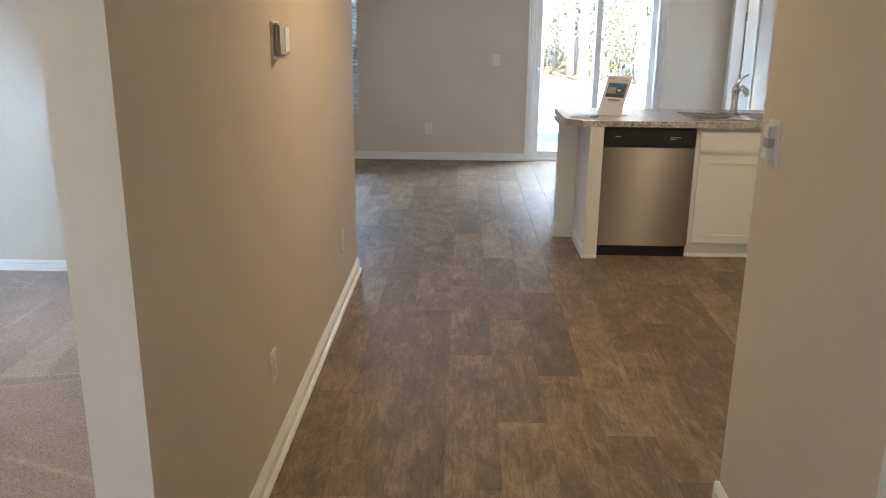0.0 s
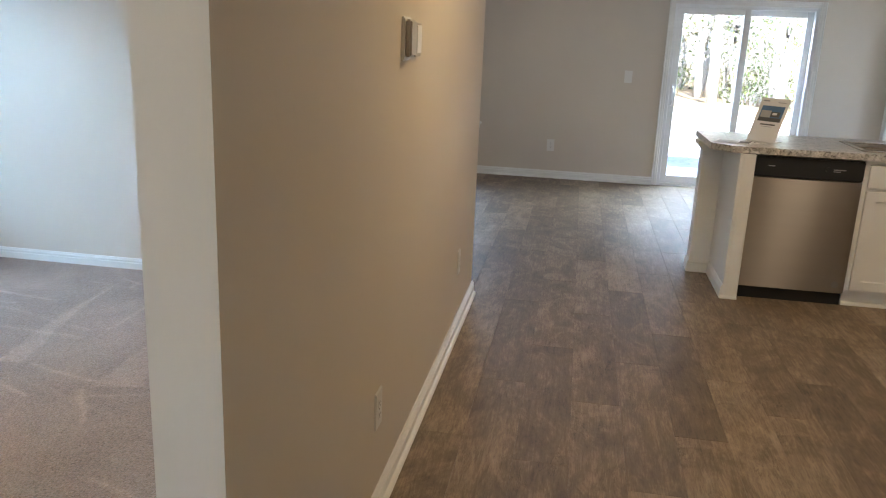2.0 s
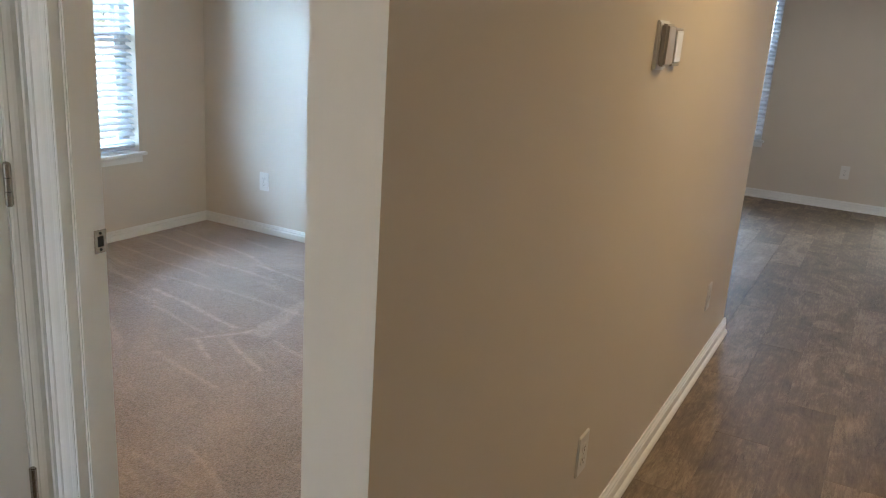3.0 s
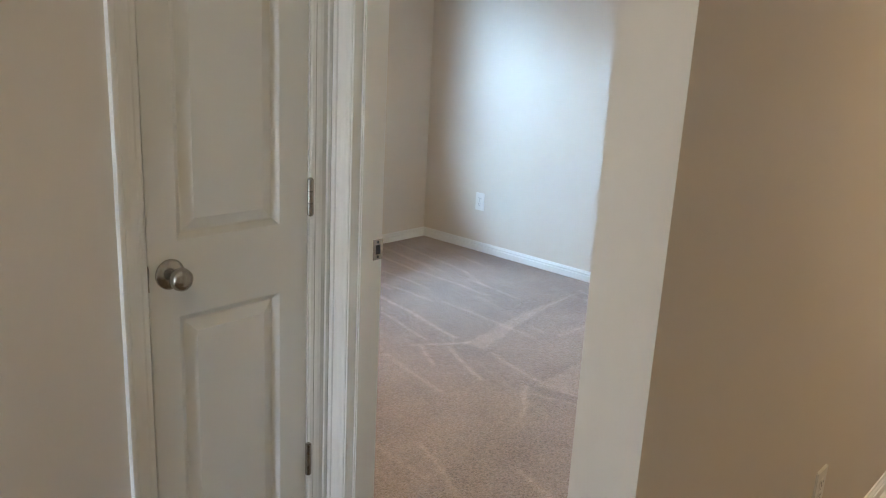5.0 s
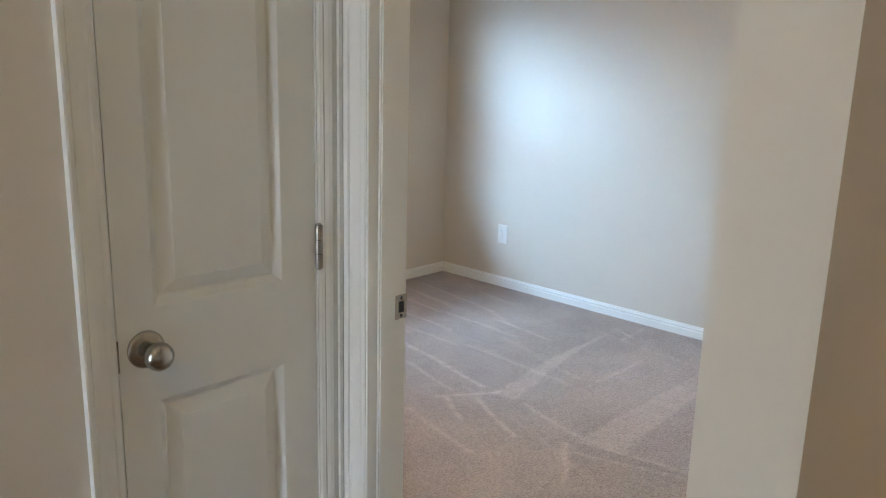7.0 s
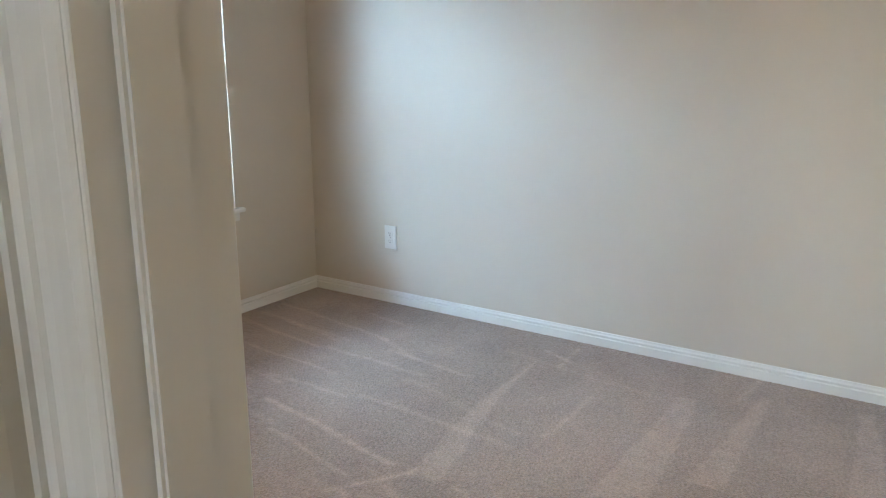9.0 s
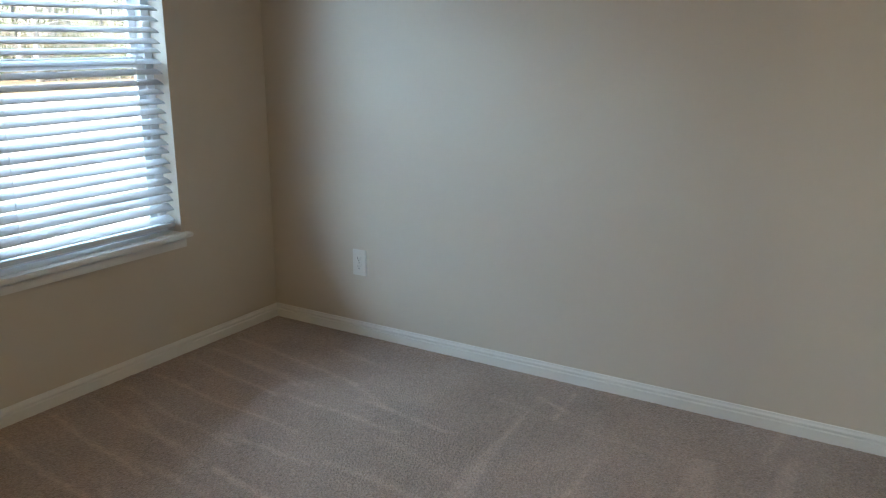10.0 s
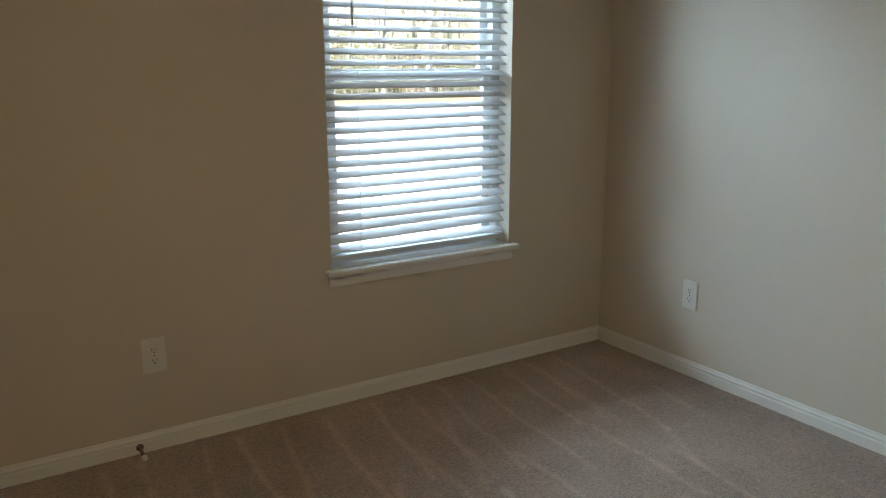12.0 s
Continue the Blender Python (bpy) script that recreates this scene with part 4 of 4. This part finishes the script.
def rough_sheet(name, x0, x1, y0, y1, step, high, mat, label, category):
    bm = bmesh.new()
    nx, ny = max(2, int((x1 - x0) / step)), max(2, int((y1 - y0) / step))
    grid = [[bm.verts.new((x0 + (x1 - x0) * i / nx, y0 + (y1 - y0) * j / ny, GZ + (0.006 + high * abs(noise.noise((i * 0.9, j * 0.9, 2))) if 0 < i < nx and 0 < j < ny else -0.01))) for i in range(nx + 1)] for j in range(ny + 1)]
    for j in range(ny):
        for i in range(nx):
            bm.faces.new((grid[j][i], grid[j][i + 1], grid[j + 1][i + 1], grid[j + 1][i]))
    return tagged(link(name, bm, mat), label, category, kind="structure")


rough_sheet("ground_gravel", -4.2, 5.2, 10.76, 12.1, 0.05, 0.03, GRAVEL, "dark grey gravel strip beyond the patio", "gravel")
rough_sheet("ground_gravel_side", -5.6, -4.3, -1.5, 9.5, 0.05, 0.03, GRAVEL, "grey gravel strip along the house wall", "gravel")
rough_sheet("ground_litter_west", -48, -24, -30, 60, 0.6, 0.10, LITTER, "fallen brown leaves under the trees", "leaf litter")
rough_sheet("ground_litter_north", -24, 40, 19, 45, 0.6, 0.10, LITTER, "fallen brown leaves under the trees", "leaf litter")


def tree(seed, height, leafy, mat):
    """A slim woodland tree: tapered trunk, limbs, twigs and loose leaf sprays."""
    rnd = random.Random(seed)
    ob = thing("tree", "slim bare woodland tree with sparse spring leaves", "tree", group="trees at the wood's edge")
    bm, tips = bmesh.new(), []
    pts, p = [], Vector((0, 0, -0.2))
    for i in range(9):
        pts.append(p.copy())
        p += Vector((rnd.uniform(-0.12, 0.12), rnd.uniform(-0.12, 0.12), height / 8))
    r0 = height * rnd.uniform(0.010, 0.014)
    tube(bm, pts, [r0 * (1 - 0.10 * i) for i in range(9)], 8)
    limbs = bmesh.new()
    for i in range(26):
        k = rnd.uniform(0.12, 0.98) * 7.9
        a = pts[int(k)].lerp(pts[int(k) + 1], k % 1)
        ang, n = rnd.uniform(0, math.tau), rnd.uniform(0.7, 2.2) * (1.15 - k / 12)
        b = a + Vector((math.cos(ang) * n * 0.5, math.sin(ang) * n * 0.5, n * rnd.uniform(0.1, 0.5)))
        c = b + Vector((math.cos(ang + rnd.uniform(-0.7, 0.7)) * n * 0.5, math.sin(ang) * n * 0.5, n * rnd.uniform(-0.1, 0.5)))
        tube(limbs, [a, b, c], [0.028, 0.017, 0.006], 5)
        tips += [b, c, b.lerp(c, 0.5)]
        for _ in range(7):
            d = b.lerp(c, rnd.random())
            f = d + Vector((rnd.uniform(-0.5, 0.5), rnd.uniform(-0.5, 0.5), rnd.uniform(-0.2, 0.5)))
            tube(limbs, [d, d.lerp(f, 0.5) + Vector((0, 0, 0.03)), f], [0.008, 0.006, 0.003], 3)
            tips.append(f)
    part("trunk", bm, BARK, ob, smooth=True)
    tagged(part("branches", limbs, BARK, ob), kind="stuff")
    verts, faces = [], []
    for t in tips:
        for _ in range(leafy):
            c = t + Vector((rnd.gauss(0, 0.28), rnd.gauss(0, 0.28), rnd.gauss(0, 0.22)))
            u = Vector((rnd.gauss(0, 1), rnd.gauss(0, 1), rnd.gauss(0, 1))).normalized() * rnd.uniform(0.03, 0.07)
            v = u.orthogonal().normalized() * rnd.uniform(0.02, 0.045)
            n = len(verts)
            verts += [c - u, c + v, c + u, c - v]
            faces.append((n, n + 1, n + 2, n + 3))
    me = bpy.data.meshes.new("crown")
    me.from_pydata(verts, [], faces)
    me.materials.append(mat)
    cr = tagged(new("crown", me), kind="stuff")
    cr.parent = ob
    return ob


def shrub(seed, mat, size=1.0, leaves=34):
    """A low tangle of stems and leaves at the wood's edge."""
    rnd = random.Random(seed)
    ob = thing("shrub", "tangled undergrowth shrub with yellow-green leaves", "shrub", group="shrubs at the wood's edge")
    bm, verts, faces = bmesh.new(), [], []
    for i in range(34):
        a = Vector((rnd.uniform(-0.7, 0.7), rnd.uniform(-0.7, 0.7), -0.1))
        a *= size
        b = a + size * Vector((rnd.uniform(-0.6, 0.6), rnd.uniform(-0.6, 0.6), rnd.uniform(0.5, 2.2)))
        c = b + Vector((rnd.uniform(-0.4, 0.4), rnd.uniform(-0.4, 0.4), rnd.uniform(-0.2, 0.4)))
        tube(bm, [a, a.lerp(b, 0.5) + Vector((0.05, 0.03, 0.05)), b, c], [0.014, 0.010, 0.007, 0.003], 4)
        for _ in range(leaves):
            q = a.lerp(b, rnd.uniform(0.2, 1)) + size * Vector((rnd.gauss(0, 0.2), rnd.gauss(0, 0.2), rnd.gauss(0, 0.15)))
            u = Vector((rnd.gauss(0, 1), rnd.gauss(0, 1), rnd.gauss(0, 1))).normalized() * rnd.uniform(0.03, 0.06)
            v = u.orthogonal().normalized() * rnd.uniform(0.02, 0.04)
            n = len(verts)
            verts += [q - u, q + v, q + u, q - v]
            faces.append((n, n + 1, n + 2, n + 3))
    tagged(part("stems", bm, BARK, ob), kind="stuff")
    me = bpy.data.meshes.new("foliage")
    me.from_pydata(verts, [], faces)
    me.materials.append(mat)
    f = tagged(new("foliage", me), kind="stuff")
    f.parent = ob
    return ob


rnd = random.Random(21)
TREES = [tree(i, 9 + i * 1.1, (2, 3, 4, 2)[i], (LEAF, LEAF, DRYLEAF, LEAF)[i]) for i in range(4)]
SHRUBS = [shrub(40 + i, (LEAF, DRYLEAF, LEAF)[i], 1.0, 22) for i in range(3)]
SPRING = material("spring_leaves", (0.17, 0.165, 0.035), 0.6, vary=0.4, scale=0.7, fine=5, bump=0.0, grain=0.3, spread=0.5)
TALL = [shrub(60 + i, (SPRING, LEAF)[i], 2.3, 46) for i in range(2)]
spots_t, spots_s = [], []
for i in range(150):
    spots_t.append((rnd.uniform(-9, 16), rnd.uniform(20.5, 40)))
for i in range(170):
    spots_t.append((rnd.uniform(-62, -30), rnd.uniform(4, 46)))
for i in range(60):
    spots_s.append((rnd.uniform(-8, 14), rnd.uniform(19.5, 30)))
for i in range(110):
    spots_s.append((rnd.uniform(-44, -30), rnd.uniform(4, 40)))
spots_u = [(rnd.uniform(-60, -33), rnd.uniform(4, 46)) for i in range(70)] + [(rnd.uniform(-8, 14), rnd.uniform(27, 40)) for i in range(12)]
for kinds, spots in ((TREES, spots_t), (SHRUBS, spots_s), (TALL, spots_u)):
    for i, (x, y) in enumerate(spots):
        m = pose(x, y, GZ, 0, 0, rnd.uniform(0, 360))
        if i < len(kinds):
            kinds[i].matrix_world = m
        else:
            copy_thing(kinds[rnd.randrange(len(kinds))], m)

# ---- floor planks ----


def planks():
    """Staggered vinyl planks with eased edges, each a piece of the floor."""
    rnd, wide, long, gap = random.Random(8), 0.2015, 1.13, 0.0008
    ends = {-1: 2.885, 1: 2.77, 2: 3.208, 3: 2.675, 4: 3.49, 6: 3.40}
    zones = [(HX + 0.001, RIGHT, -1.60, 2.235), (HX + 0.001, EAST, 2.235, 8.935), (WEST + 0.001, HX, HALL_FAR + 0.014, BACK), (CLOSET + 0.001, HX, -1.60, SOUTH - 0.052)]
    shared = {}
    for k in range(-22, 16):
        xa = HX + 0.001 + (k + 3) * wide
        y = ends.get(k, rnd.uniform(2, 2 + long)) - 5 * long
        while y < BACK:
            for zx0, zx1, zy0, zy1 in zones:
                a, b, c, d = max(xa, zx0), min(xa + wide, zx1), max(y, zy0), min(y + long, zy1)
                if b - a < 0.01 or d - c < 0.01:
                    continue
                w, n = round(b - a - gap, 4), round(d - c - gap, 4)
                if (w, n) not in shared:
                    bm = boxes((-w / 2, w / 2, -n / 2, n / 2, -0.005, 0))
                    for v in bm.verts:
                        if v.co.z > -0.001:
                            v.co.z = -0.0008
                    bmesh.ops.inset_region(bm, faces=[f for f in bm.faces if f.calc_center_median().z > -0.001], thickness=0.0016, depth=0)
                    for v in bm.verts:
                        if abs(v.co.x) < w / 2 - 0.001 and abs(v.co.y) < n / 2 - 0.001:
                            v.co.z = 0.0
                    me = bpy.data.meshes.new("plank")
                    bmesh.ops.recalc_face_normals(bm, faces=bm.faces)
                    bm.to_mesh(me)
                    bm.free()
                    me.materials.append(PLANK)
                    shared[(w, n)] = me
                ob = new("plank", shared[(w, n)])
                ob.parent = floor
                ob.location = ((a + b) / 2, (c + d) / 2, 0)
            y += long


planks()
